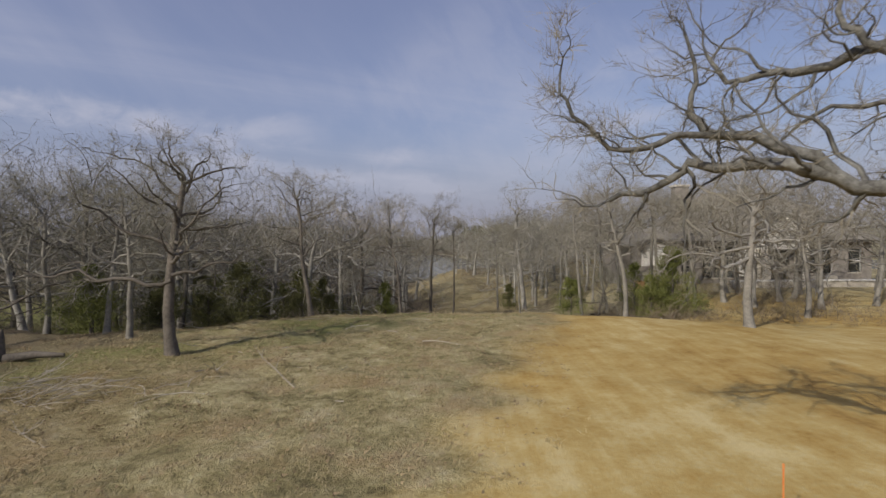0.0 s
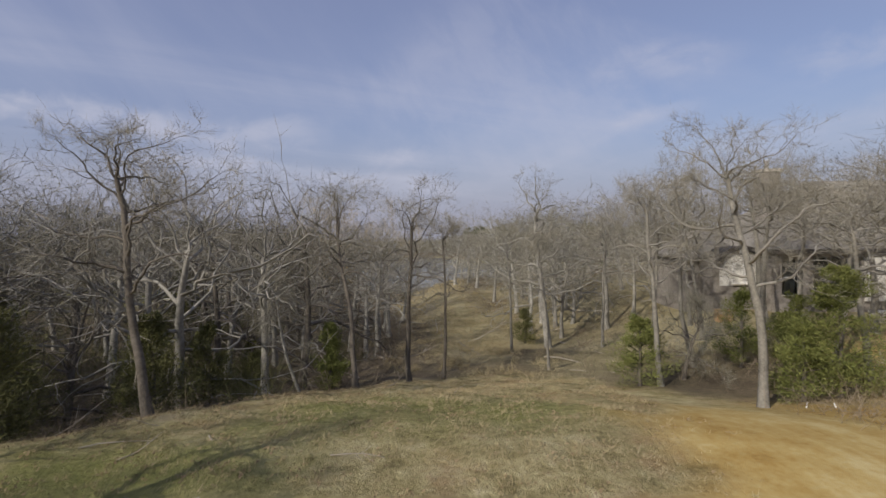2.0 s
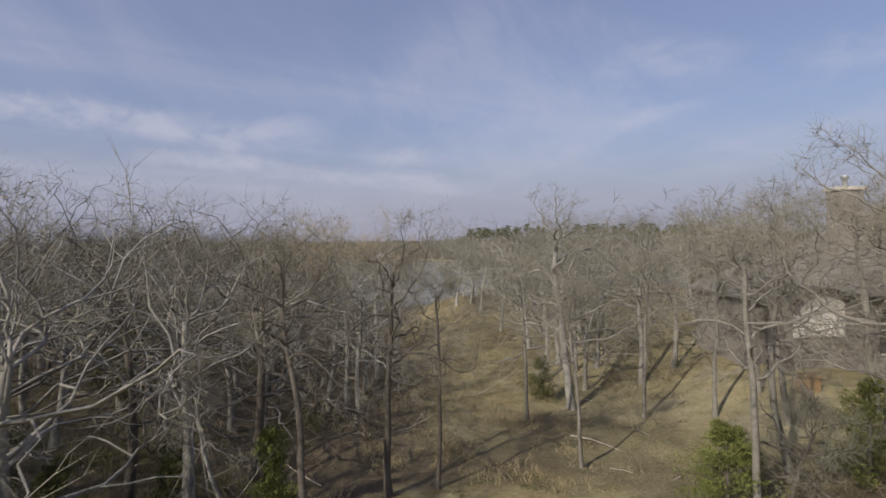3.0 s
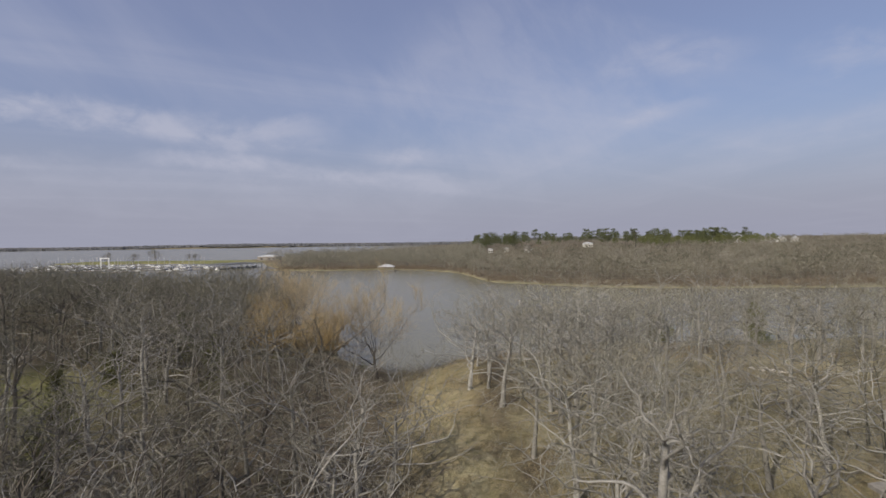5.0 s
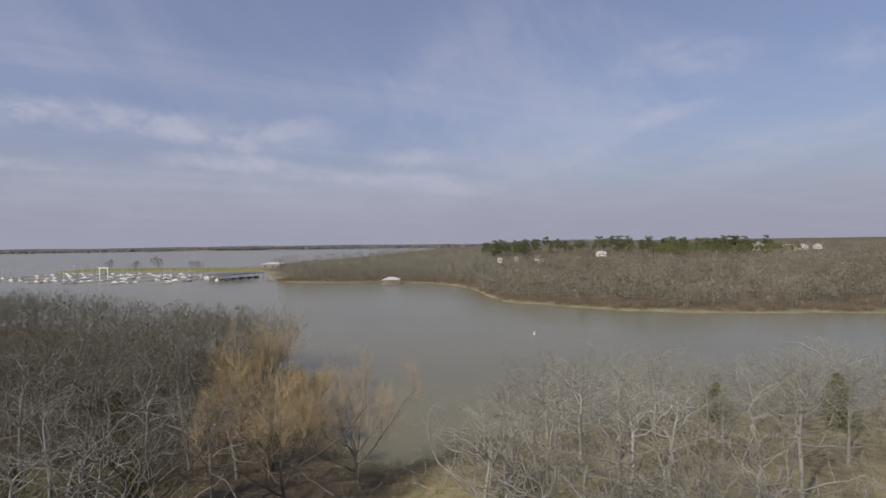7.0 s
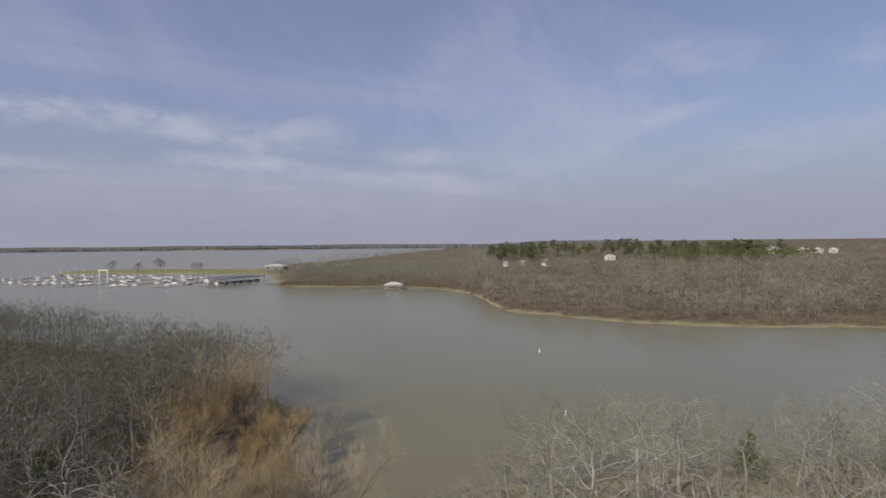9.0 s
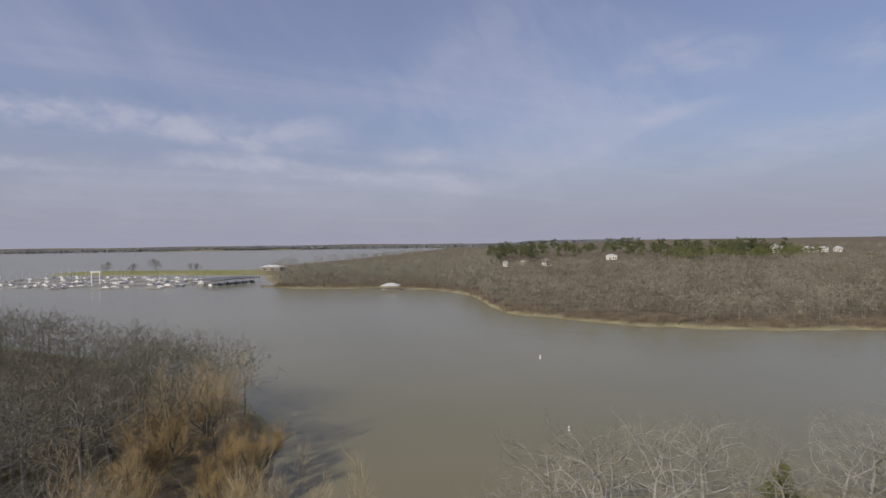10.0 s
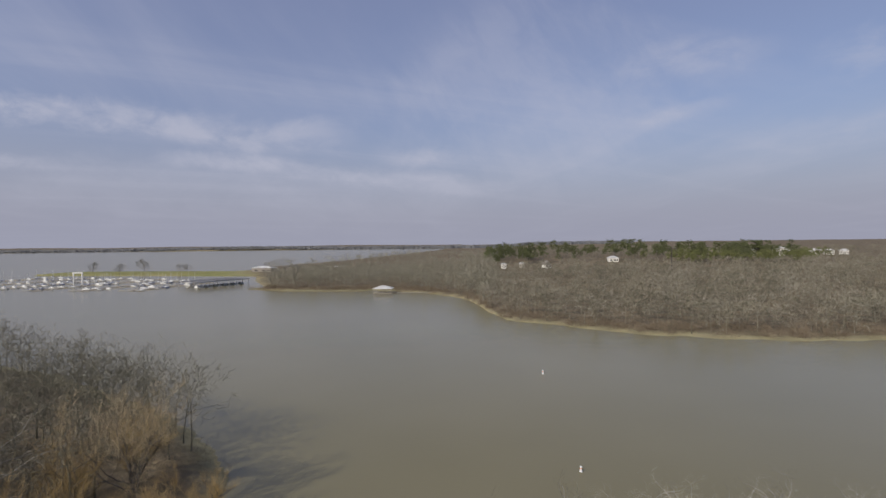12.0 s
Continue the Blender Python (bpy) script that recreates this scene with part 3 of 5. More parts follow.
def edge(m, hard=0.35):
    """A mask with a ragged edge."""
    r = nt.nodes.new("ShaderNodeMapRange")
    r.inputs["From Min"].default_value, r.inputs["From Max"].default_value = 0.5 - hard, 0.5 + hard
    nt.links.new(mixed(nt, 0.3, m, n_fine), r.inputs[0])
    return r.outputs[0]


n_clod = noise_tex(nt, pos, 2.4, 5, 0.7)
turf = ramp(nt, mixed(nt, 0.5, mixed(nt, 0.5, n_clod, n_fine), n_mid), [(0.36, (0.10, 0.082, 0.034)), (0.45, (0.27, 0.232, 0.106)), (0.53, (0.44, 0.383, 0.20)), (0.63, (0.66, 0.59, 0.39))])
moss = ramp(nt, mixed(nt, 0.5, n_clod, n_fine), [(0.36, (0.085, 0.095, 0.025)), (0.5, (0.20, 0.205, 0.06)), (0.64, (0.34, 0.32, 0.135))])
ruts = node(nt, "ShaderNodeMapping")
ruts.inputs["Scale"].default_value = (2.6, 0.14, 1.0)
ruts.inputs["Rotation"].default_value = (0, 0, -0.25)
nt.links.new(pos, ruts.inputs[0])
n_rut = noise_tex(nt, ruts.outputs[0], 0.8, 4, 0.6)
soil = ramp(nt, mixed(nt, 0.5, mixed(nt, 0.35, n_big, n_rut), mixed(nt, 0.4, n_mid, n_fine)), [(0.38, (0.25, 0.145, 0.036)), (0.46, (0.36, 0.235, 0.068)), (0.53, (0.43, 0.315, 0.115)), (0.62, (0.53, 0.43, 0.21))])
leafs = speckle((0.34, (0.05, 0.04, 0.028)), (0.48, (0.12, 0.095, 0.062)), (0.58, (0.19, 0.15, 0.095)), (0.7, (0.28, 0.225, 0.15)))
straw = speckle((0.34, (0.15, 0.127, 0.064)), (0.46, (0.285, 0.247, 0.132)), (0.56, (0.41, 0.36, 0.21)), (0.66, (0.53, 0.475, 0.31)))
green = speckle((0.34, (0.10, 0.11, 0.03)), (0.5, (0.21, 0.21, 0.07)), (0.66, (0.32, 0.29, 0.13)))
mud = speckle((0.34, (0.17, 0.15, 0.08)), (0.6, (0.36, 0.33, 0.19)))
patch = node(nt, "ShaderNodeMapRange")
patch.inputs["From Min"].default_value, patch.inputs["From Max"].default_value, patch.inputs["To Max"].default_value = 0.49, 0.62, 0.85
nt.links.new(mixed(nt, 0.5, noise_tex(nt, pos, 0.33, 4, 0.6), n_mid), patch.inputs[0])
bare = speckle((0.36, (0.13, 0.085, 0.035)), (0.5, (0.25, 0.17, 0.075)), (0.62, (0.38, 0.28, 0.145)))
turf = mixed(nt, patch.outputs[0], turf, bare)
# Turf goes browner and darker here, for fallen leaves and for shade.
turf = mixed(nt, edge(mask("litter"), 0.4), turf, mixed(nt, 0.55, turf, bare))
turf = mixed(nt, edge(mask("moss"), 0.3), turf, moss)
col = mixed(nt, edge(mask("dirt")), turf, soil)
col = mixed(nt, edge(mask("woods")), col, leafs)
col = mixed(nt, edge(mask("tan")), col, straw)
col = mixed(nt, edge(mask("lawn")), col, green)
col = mixed(nt, mask("shore"), col, mud)
nt.links.new(col, gb.inputs["Base Color"])
soft = node(nt, "ShaderNodeMapRange")
soft.inputs["To Min"].default_value, soft.inputs["To Max"].default_value = 1.0, 0.22
nt.links.new(mask("dirt"), soft.inputs[0])
nb = node(nt, "ShaderNodeBump", Distance=0.2)
nt.links.new(soft.outputs[0], nb.inputs["Strength"])
nt.links.new(mixed(nt, 0.35, n_fine, n_grit), nb.inputs["Height"])
nt.links.new(nb.outputs[0], gb.inputs["Normal"])
ground_me.materials.append(gm)
tagged(new("ground", ground_me), "dry tan turf, orange soil and leaf litter sloping to the lake", "ground", kind="structure")

# ---- water ----
wm, nt, wb = material("lake_water", 0.2)
wb.inputs["IOR"].default_value = 1.33
wb.inputs["Specular IOR Level"].default_value = 0.5
pos = nt.nodes.new("ShaderNodeNewGeometry").outputs["Position"]
nt.links.new(ramp(nt, noise_tex(nt, pos, 0.012, 3), [(0.3, (0.165, 0.148, 0.078)), (0.7, (0.19, 0.171, 0.098))]), wb.inputs["Base Color"])
mp = node(nt, "ShaderNodeMapping")
mp.inputs["Scale"].default_value = (0.5, 1.0, 1.0)
nt.links.new(pos, mp.inputs[0])
bump(nt, wb, mixed(nt, 0.4, noise_tex(nt, mp.outputs[0], 1.1, 4, 0.6), noise_tex(nt, mp.outputs[0], 0.12, 3)), 0.5, 0.10)
water_me = tri_mesh("water", [(-4600, 60, 0), (4600, 60, 0), (4600, 4600, 0), (-4600, 4600, 0)], [(0, 1, 2), (0, 2, 3)])
water_me.materials.append(wm)
tagged(new("water", water_me), "calm murky olive-brown lake water with faint ripples", "lake", kind="structure")

# ---- single trees round the clearing ----
def spin(x, y, turn=0.0, s=1.0, dz=0.0):
    return Matrix.Translation((x, y, gz(x, y) + dz)) @ Matrix.Rotation(turn, 4, "Z") @ Matrix.Scale(s, 4)


def oak(x, y, seed, height, girth, bark=BARK, twig=TWIG, label="bare gnarled oak with grey bark on the slope", **kw):
    t, c = bare_tree(seed, height, girth, **kw)
    return plant("oak_tree", spin(x, y), t, c, bark, twig, label, "oak tree")


def up_to(x, y, top):
    return top - gz(x, y)


THIN = dict(crown=0.5, leader=0.78, base=0.45, limbs=9, subs=5, sprigs=5)
TALL = dict(crown=0.62, leader=0.68, base=0.42, limbs=10, subs=6, rise=(0.2, 0.95))
oak(-11.5, 20.8, 3, up_to(-11.5, 20.8, 17.5), 0.27, crown=0.8, base=0.36, leader=0.66, bark=BARK_DARK, twig=TWIG_DARK, label="crooked bare oak with long low limbs on the mound",
    own_limbs=[([(0, 0, 3.2), (-1.0, -0.2, 3.0), (-1.9, -0.3, 3.3), (-2.8, -0.5, 3.2), (-3.7, -0.4, 3.7), (-4.6, -0.3, 3.5), (-5.5, -0.1, 3.4), (-6.8, 0.2, 3.9)], 0.11),
               ([(0, 0, 3.4), (0.9, 0.2, 3.5), (1.6, 0.4, 3.9), (2.4, 0.5, 3.9), (3.5, 0.6, 4.5)], 0.085)])
oak(-15.6, 24.2, 5, up_to(-15.6, 24.2, 16.4), 0.16, crown=0.95, base=0.3, twig=TWIG_DARK)
oak(-9.2, 33.9, 8, up_to(-9.2, 33.9, 17.5), 0.18, crown=0.62, base=0.4, leader=0.75, bark=BARK_DARK, label="tall bare oak with a slender trunk at the mound edge")
oak(-7.2, 44.4, 9, 6.8, 0.10, lean=(-0.35, 0), bark=BARK_PALE, label="pale slanting young oak with few branches", **THIN)
oak(-3.9, 42.7, 12, up_to(-3.9, 42.7, 16.7), 0.15, lean=(-0.06, 0), bark=BARK_DARK, **TALL)
oak(-1.45, 46.2, 14, up_to(-1.45, 46.2, 16.7), 0.17, bark=BARK_DARK, **TALL)
oak(0.5, 47.0, 15, 10.2, 0.11, bark=BARK_DARK, label="slim bare oak with a straight dark trunk", **THIN)
oak(9.2, 60.2, 17, up_to(9.2, 60.2, 19.2), 0.33, crown=0.75, base=0.3, leader=0.75, bark=BARK_PALE, twig=TWIG_BUD, label="large budding oak with a thick grey trunk")
oak(13.3, 37.1, 19, up_to(13.3, 37.1, 18.2), 0.2, crown=0.64, base=0.38, leader=0.72, label="tall grey oak beside the cedar bush")
oak(17.6, 28.8, 21, up_to(17.6, 28.8, 17.5), 0.28, crown=1.0, base=0.36, leader=0.62, bark=BARK_PALE, label="stout spreading oak with a pale trunk near the house")
oak(11.6, 42.6, 23, up_to(11.6, 42.6, 16.3), 0.15, twig=TWIG, **TALL)
oak(14.8, 46.0, 25, up_to(14.8, 46.0, 17.6), 0.16, lean=(-0.08, 0), twig=TWIG, **TALL)
oak(17.5, 50.5, 27, up_to(17.5, 50.5, 17.3), 0.17, twig=TWIG, crown=0.85)
oak(13.2, 43.8, 51, 4.6, 0.12, crown=1.1, base=0.25, lean=(0.2, 0), bark=BARK_DARK, twig=TWIG_DARK, label="small dark twisted oak beside a cedar")
oak(7.2, 49.2, 28, 9.5, 0.10, **THIN)
oak(5.6, 56.0, 52, 10.5, 0.12, twig=TWIG_BUD, **TALL)
oak(15.4, 53.2, 53, 11.2, 0.14, **TALL)
oak(18.6, 54.6, 54, 11.6, 0.15, twig=TWIG_BUD, **TALL)
oak(12.4, 55.5, 55, 10.6, 0.13, **TALL)
oak(19.0, 46.5, 61, up_to(19.0, 46.5, 17.6), 0.19, crown=0.62, base=0.55)
oak(21.2, 49.8, 62, up_to(21.2, 49.8, 18.0), 0.2, crown=0.62, base=0.55, twig=TWIG_BUD)
oak(24.0, 51.0, 63, up_to(24.0, 51.0, 17.4), 0.18, crown=0.62, base=0.55)
oak(20.0, 40.2, 64, up_to(20.0, 40.2, 16.8), 0.17, crown=0.85, base=0.38)
oak(22.0, 36.5, 29, 9.8, 0.2, crown=1.1)
oak(20.5, 43.0, 30, 10.0, 0.18, crown=1.0, twig=TWIG)
oak(-24.5, 30.0, 31, up_to(-24.5, 30.0, 16.8), 0.2, crown=0.9, twig=TWIG_DARK)
oak(-19.0, 33.5, 33, up_to(-19.0, 33.5, 16.3), 0.16, crown=0.8, twig=TWIG_DARK)
oak(-22.5, 21.5, 35, up_to(-22.5, 21.5, 16.0), 0.2, crown=0.95, twig=TWIG_DARK)
oak(-18.4, 26.6, 36, up_to(-18.4, 26.6, 16.0), 0.17, crown=0.9, twig=TWIG_DARK)
# The great oak beside the start: its trunk stands outside the view, its limbs reach over the soil.
great_oak = oak(11.6, 5.6, 41, 12.5, 0.31, crown=0.9, base=0.45, leader=0.55, limbs=7, sprigs=6, twigs=6, twig_w=0.0042, twig_len=0.36, zig=0.6, own_rich=1.2, stout=0.85, bark=LICHEN_BARK, twig=TWIG, label="great oak whose long limbs reach over bare soil",
    own_limbs=[([(0, 0, 4.6), (-1.6, 0.2, 4.9), (-3.2, 0.4, 5.0), (-4.4, 0.6, 5.3), (-5.4, 0.8, 5.4), (-5.8, 1.1, 5.6), (-6.3, 1.3, 5.8), (-6.8, 1.8, 5.85), (-7.3, 2.3, 6.0), (-7.5, 2.4, 5.75), (-8.0, 2.5, 5.5), (-8.5, 2.6, 5.4)], 0.17),
               ([(-5.8, 1.1, 5.6), (-6.4, 1.4, 6.05), (-7.0, 1.7, 6.3), (-7.3, 1.8, 6.4), (-7.5, 1.8, 6.65), (-7.35, 1.9, 7.15), (-7.5, 2.0, 8.0)], 0.10),
               ([(-7.0, 1.7, 6.3), (-7.8, 1.6, 6.3), (-8.25, 1.5, 6.1), (-8.7, 1.4, 6.05), (-9.05, 1.3, 6.2), (-9.45, 1.2, 6.5), (-9.65, 1.1, 6.8), (-9.6, 1.1, 7.3)], 0.06),
               ([(0, 0, 5.4), (-1.8, 0.3, 6.6), (-3.6, 0.5, 7.1), (-5.3, 0.6, 7.2), (-5.7, 0.9, 7.25), (-6.3, 1.3, 7.1), (-6.6, 1.5, 7.15), (-7.0, 1.7, 7.1), (-7.2, 1.9, 7.6)], 0.12),
               ([(-4.4, 0.5, 7.15), (-5.4, 0.4, 6.95), (-5.8, 0.6, 7.25), (-6.0, 0.7, 7.5), (-5.9, 0.9, 7.95), (-6.15, 1.1, 8.4), (-6.9, 1.3, 9.0)], 0.075),
               ([(-4.4, 0.6, 6.4), (-5.4, 0.8, 6.55), (-5.8, 1.2, 6.6), (-6.1, 1.4, 6.4), (-6.4, 1.6, 6.1)], 0.05)])
great_oak.matrix_basis = Matrix.Translation((12.7, 6.2, 12.16 - (12.16 - gz(11.6, 5.6)) * 1.1)) @ Matrix.Scale(1.1, 4)


# ---- cedars near the clearing ----
def cedar_bush(x, y, seed, height, width, leaf=CEDAR, label="dense green cedar bush with ragged boughs", sprays=6000, size=0.055):
    t, c = cedar(seed, height, width, int(sprays * 1.35), size)
    return plant("cedar_bush", spin(x, y), t, c, BARK_DARK, leaf, label, "cedar")


DARK_LABEL = "dark tall cedar in the shaded ravine"
cedar_bush(17.4, 38.6, 1, 6.0, 5.0, sprays=15000)
cedar_bush(15.6, 38.2, 2, 3.6, 3.2, sprays=7000)
cedar_bush(10.7, 43.2, 3, 4.0, 3.2, sprays=7000)
cedar_bush(16.6, 44.5, 4, 4.6, 3.6)
cedar_bush(20.5, 46.0, 13, 3.2, 3.2)
cedar_bush(-5.4, 43.6, 5, 3.8, 2.2, label="small bright green cedar under thin oaks")
cedar_bush(-17.5, 37.5, 6, 7.5, 4.6, CEDAR_DARK, DARK_LABEL, 12000)
cedar_bush(-13.2, 40.0, 7, 6.4, 3.8, CEDAR_DARK, DARK_LABEL, 9000)
cedar_bush(-21.5, 30.5, 8, 4.4, 4.2, CEDAR, sprays=9000)
cedar_bush(-25.0, 33.0, 9, 4.0, 3.6, CEDAR_DARK, DARK_LABEL)
cedar_bush(-13.4, 32.4, 21, 5.0, 4.0, CEDAR_DARK, "olive cedar among oaks beside the mound", 9000)
cedar_bush(-10.6, 36.4, 22, 4.6, 3.2, CEDAR_DARK, "olive cedar among oaks beside the mound", 8000)
cedar_bush(-16.4, 34.0, 23, 6.0, 4.4, CEDAR_DARK, "olive cedar among oaks beside the mound", 9000)
cedar_bush(-19.5, 27.0, 24, 4.2, 4.4, CEDAR, "olive cedar among oaks beside the mound", 9000)
cedar_bush(-15.8, 44.0, 16, 6.5, 4.4, CEDAR_DARK, DARK_LABEL, 9000)
cedar_bush(-21.5, 41.5, 17, 7.0, 5.0, CEDAR_DARK, DARK_LABEL, 9000)
cedar_bush(-9.8, 39.2, 18, 4.6, 3.4, CEDAR_DARK, DARK_LABEL, 7000)
cedar_bush(-17.0, 29.5, 19, 3.6, 3.8, CEDAR_DARK, "low dark cedar at the edge of the mound", 8000)
cedar_bush(-26.0, 45.0, 20, 6.5, 5.0, CEDAR_DARK, DARK_LABEL, 8000)
cedar_bush(-11.0, 47.0, 10, 5.0, 3.4, CEDAR_DARK, DARK_LABEL)
cedar_bush(7.6, 62.8, 11, 3.4, 3.0, CEDAR_DARK, "dull green cedar on the open slope")
cedar_bush(-46.5, 108.0, 15, 5.5, 5.0, CEDAR_DARK, "dark green cedar among bare lakeside oaks", size=0.12)
for x, y, seed, h in ((-30, 76, 31, 9.0), (-38, 88, 32, 9.5), (-24, 63, 33, 8.5), (-33, 108, 34, 9.0), (-45, 122, 35, 9.5)):
    cedar_bush(x, y, seed, h, 5.0, CEDAR_DARK, "dull green cedar among bare lakeside oaks", 3500, 0.13)
cedar_bush(37.5, 137.5, 12, 6.5, 5.0, CEDAR, size=0.12)
cedar_bush(53.0, 134.0, 14, 8.5, 6.0, CEDAR, size=0.12)

# ---- woods ----
MID = dict(limbs=8, subs=5, sprigs=3, tips=1, twigs=3, forks=1, twig_w=0.007, twig_len=0.8, sprig_w=0.014, stout=1.3, sides=5, zig=0.52, lift=0.02)
LIGHT = dict(limbs=6, subs=3, sprigs=1, tips=1, twigs=4, forks=1, twig_w=0.021, twig_len=1.0, sprig_w=0.026, sides=3, zig=0.45, lift=0.02, rise=(0.0, 0.8), stout=1.2)
# Grey kind: pale bark over darkened twigs puts sunlit limbs and shaded gaps into colour.
KINDS = {}
for key, bark, twig, label in (
    ("grey", BARK_PALE, TWIG_SHADE, "bare grey-brown oak among dense leafless woods"),
    ("dark", BARK_DARK, TWIG_SHADE, "bare dark oak in the shaded woods"),
    ("pale", BARK_WHITE, TWIG_PALE, "bare pale grey oak on tan leaf litter"),
    ("bud", BARK_PALE, TWIG, "leafless oak with pale limbs and brown twigs"),
):
    KINDS[key] = []
    for i in range(5):
        low = 0.1 if key == "pale" else 0.0
        t, c = bare_tree(100 + i * 7 + len(KINDS) * 31, 10, 0.21, crown=(1.15, 1.35, 0.95, 1.25, 1.05)[i] + low * 1.5, base=(0.26, 0.22, 0.32, 0.25, 0.36)[i] - low, leader=(0.55, 0.45, 0.62, 0.5, 0.58)[i], **MID)
        KINDS[key].append((smooth_mesh(tri_mesh("trunk", *t)), tri_mesh("crown", *c), bark, twig, "oak_tree", label))


light_kinds = [joined(*bare_tree(500 + i, 10, 0.12, crown=1.2 + 0.12 * (i % 3), base=0.22 + 0.06 * (i % 2), leader=0.5, **LIGHT)) for i in range(6)]


def set_tree(key, i, m):
    tm, cm, bark, twig, name, label = KINDS[key][i % len(KINDS[key])]
    e = thing(name, m, label, "oak tree", "leafless oaks of the lakeside woods")
    part_mesh("trunk", tm, bark, e)
    part_mesh("crown", cm, twig, e)
    return e


def spread_out(rng, n, gap, x0, x1, y0, y1, ok, tries=40):
    """Random spots that keep a gap from one another."""
    got = []
    for _ in range(n * tries):
        if len(got) >= n:
            break
        x, y = rng.uniform(x0, x1), rng.uniform(y0, y1)
        if ok(x, y) and all((x - a) ** 2 + (y - b) ** 2 > gap * gap for a, b in got):
            got.append((x, y))
    return got


def in_near(x, y, margin=3.0):
    return float(np.interp(x, NEAR_X, NEAR_Y)) - y > margin


def in_strip(x, y, more=0.0):
    return 46 < y < 134 and abs(x - float(np.interp(y, [46, 60, 75, 95, 130], [2, 2.5, 3, -2, -5]))) < float(np.interp(y, [46, 60, 90, 130], [4, 5, 5.5, 4])) + more


def clear_left(x, y):
    return ((x + 55) / 15) ** 2 + ((y - 100) / 12) ** 2 > 1 and ((x + 47) / 13) ** 2 + ((y - 50) / 11) ** 2 > 1 and not (x > -26 and 84 < y < 126)


rng = random.Random(11)


def wood(n, gap, x0, x1, y0, y1, ok, kinds, lo, hi, things=True):
    """A wood: single trees as things, or spots for a joined mesh."""
    spots = []
    for x, y in spread_out(rng, n, gap, x0, x1, y0, y1, ok):
        k, i, turn, s = rng.choice(kinds), rng.randrange(12), rng.uniform(0, 6.28), rng.uniform(lo, hi)
        if things:
            set_tree(k, i, spin(x, y, turn, s))
        else:
            spots.append((i % 6, x, y, gz(x, y), turn, s))
    return spots


wood(11, 4.0, -40, -16, 26, 40, lambda x, y: y > 30 - (x + 16) * 0.2 and clear_left(x, y), ("dark", "grey", "dark"), 1.1, 1.4)
wood(30, 4.8, -48, -9, 39, 64, lambda x, y: not in_strip(x, y, 1) and clear_left(x, y) and x < -9.5 + 0.05 * (y - 38), ("grey", "dark", "dark", "grey", "bud"), 1.2, 1.6)
wood(27, 5.2, -46, -5, 64, 100, lambda x, y: not in_strip(x, y, 1) and clear_left(x, y), ("grey", "dark", "grey", "bud"), 1.15, 1.5)
wood(11, 3.8, -18, -2.5, 58, 84, lambda x, y: not in_strip(x, y, 0.3), ("grey", "dark", "bud"), 1.1, 1.4)
wood(13, 3.8, 6.5, 15, 62, 92, lambda x, y: not in_strip(x, y, 0.3), ("pale", "grey", "bud"), 0.95, 1.25)
wood(48, 5.4, -70, -9, 100, 150, lambda x, y: in_near(x, y) and not in_strip(x, y) and clear_left(x, y) and math.hypot(x + 18.7, y - 110.4) > 7 and not (x > -45 and y > 120), ("grey", "dark", "grey", "grey", "bud"), 1.25, 1.6)
wood(16, 4.2, 11, 30, 62, 92, lambda x, y: not (x > 18 and y < 70), ("pale", "grey", "bud"), 0.9, 1.2)
wood(7, 4.0, 24, 44, 40, 48, lambda x, y: True, ("grey", "bud", "grey"), 1.0, 1.3)
wood(58, 5.2, 2, 75, 90, 141, lambda x, y: in_near(x, y, 3) and x > 2 + max(0, y - 112) * 0.45 and not in_strip(x, y) and ((x - 38) / 13) ** 2 + ((y - 97) / 11) ** 2 > 1, ("pale", "grey", "pale", "bud"), 0.95, 1.3)

for i, (x, y, h) in enumerate(((1.4, 101.6, 12.2), (4.7, 95.2, 13.4), (14.6, 104.4, 12.4), (21.0, 129.2, 13.0), (15.6, 140.6, 10.5), (9.0, 134.5, 8.0), (11.8, 126.0, 9.5), (5.6, 119.0, 10.5), (2.6, 112.0, 8.8), (27.0, 133.0, 12.0))):
    set_tree(("pale", "bud", "pale")[i % 3], i, spin(x, y, i * 1.7, h / 10))
for i, (x, y, h) in enumerate(((24, 43.5, 11.5), (27.5, 47.5, 12), (31, 45.0, 11), (35, 47.5, 12), (29.5, 39.5, 10.5), (25.5, 35.5, 10), (34, 38, 11.5), (40, 43, 12))):
    set_tree(("bud", "grey")[i % 2], i + 2, spin(x, y, i * 2.3, h / 10))

fill = wood(300, 4.4, -190, -46, 118, 250, lambda x, y: in_near(x, y, 4) and not (x > -75 and y < 165), ("x",), 1.1, 1.45, False)
fill += wood(70, 4.8, -76, -40, 116, 186, lambda x, y: in_near(x, y, 3), ("x",), 1.15, 1.55, False)
fill += wood(45, 5.5, -95, -46, 60, 118, lambda x, y: clear_left(x, y), ("x",), 0.85, 1.1, False)
fill += wood(42, 5.4, -85, -27, 14, 60, clear_left, ("x",), 0.9, 1.25, False)
fill += wood(30, 5.0, 47, 95, 10, 90, lambda x, y: not (x < 50 and 48 < y < 74), ("x",), 0.85, 1.15, False)
fill += wood(14, 4.0, 26, 50, 71, 80, lambda x, y: True, ("x",), 1.0, 1.3, False)
stuff("leafless_woods", scatter_mesh("leafless_woods", light_kinds, fill), TWIG_SHADE, "dense leafless grey-brown woods behind the first trees", "woods")
fill = wood(90, 4.6, 75, 160, 88, 165, lambda x, y: in_near(x, y), ("x",), 0.95, 1.25, False)
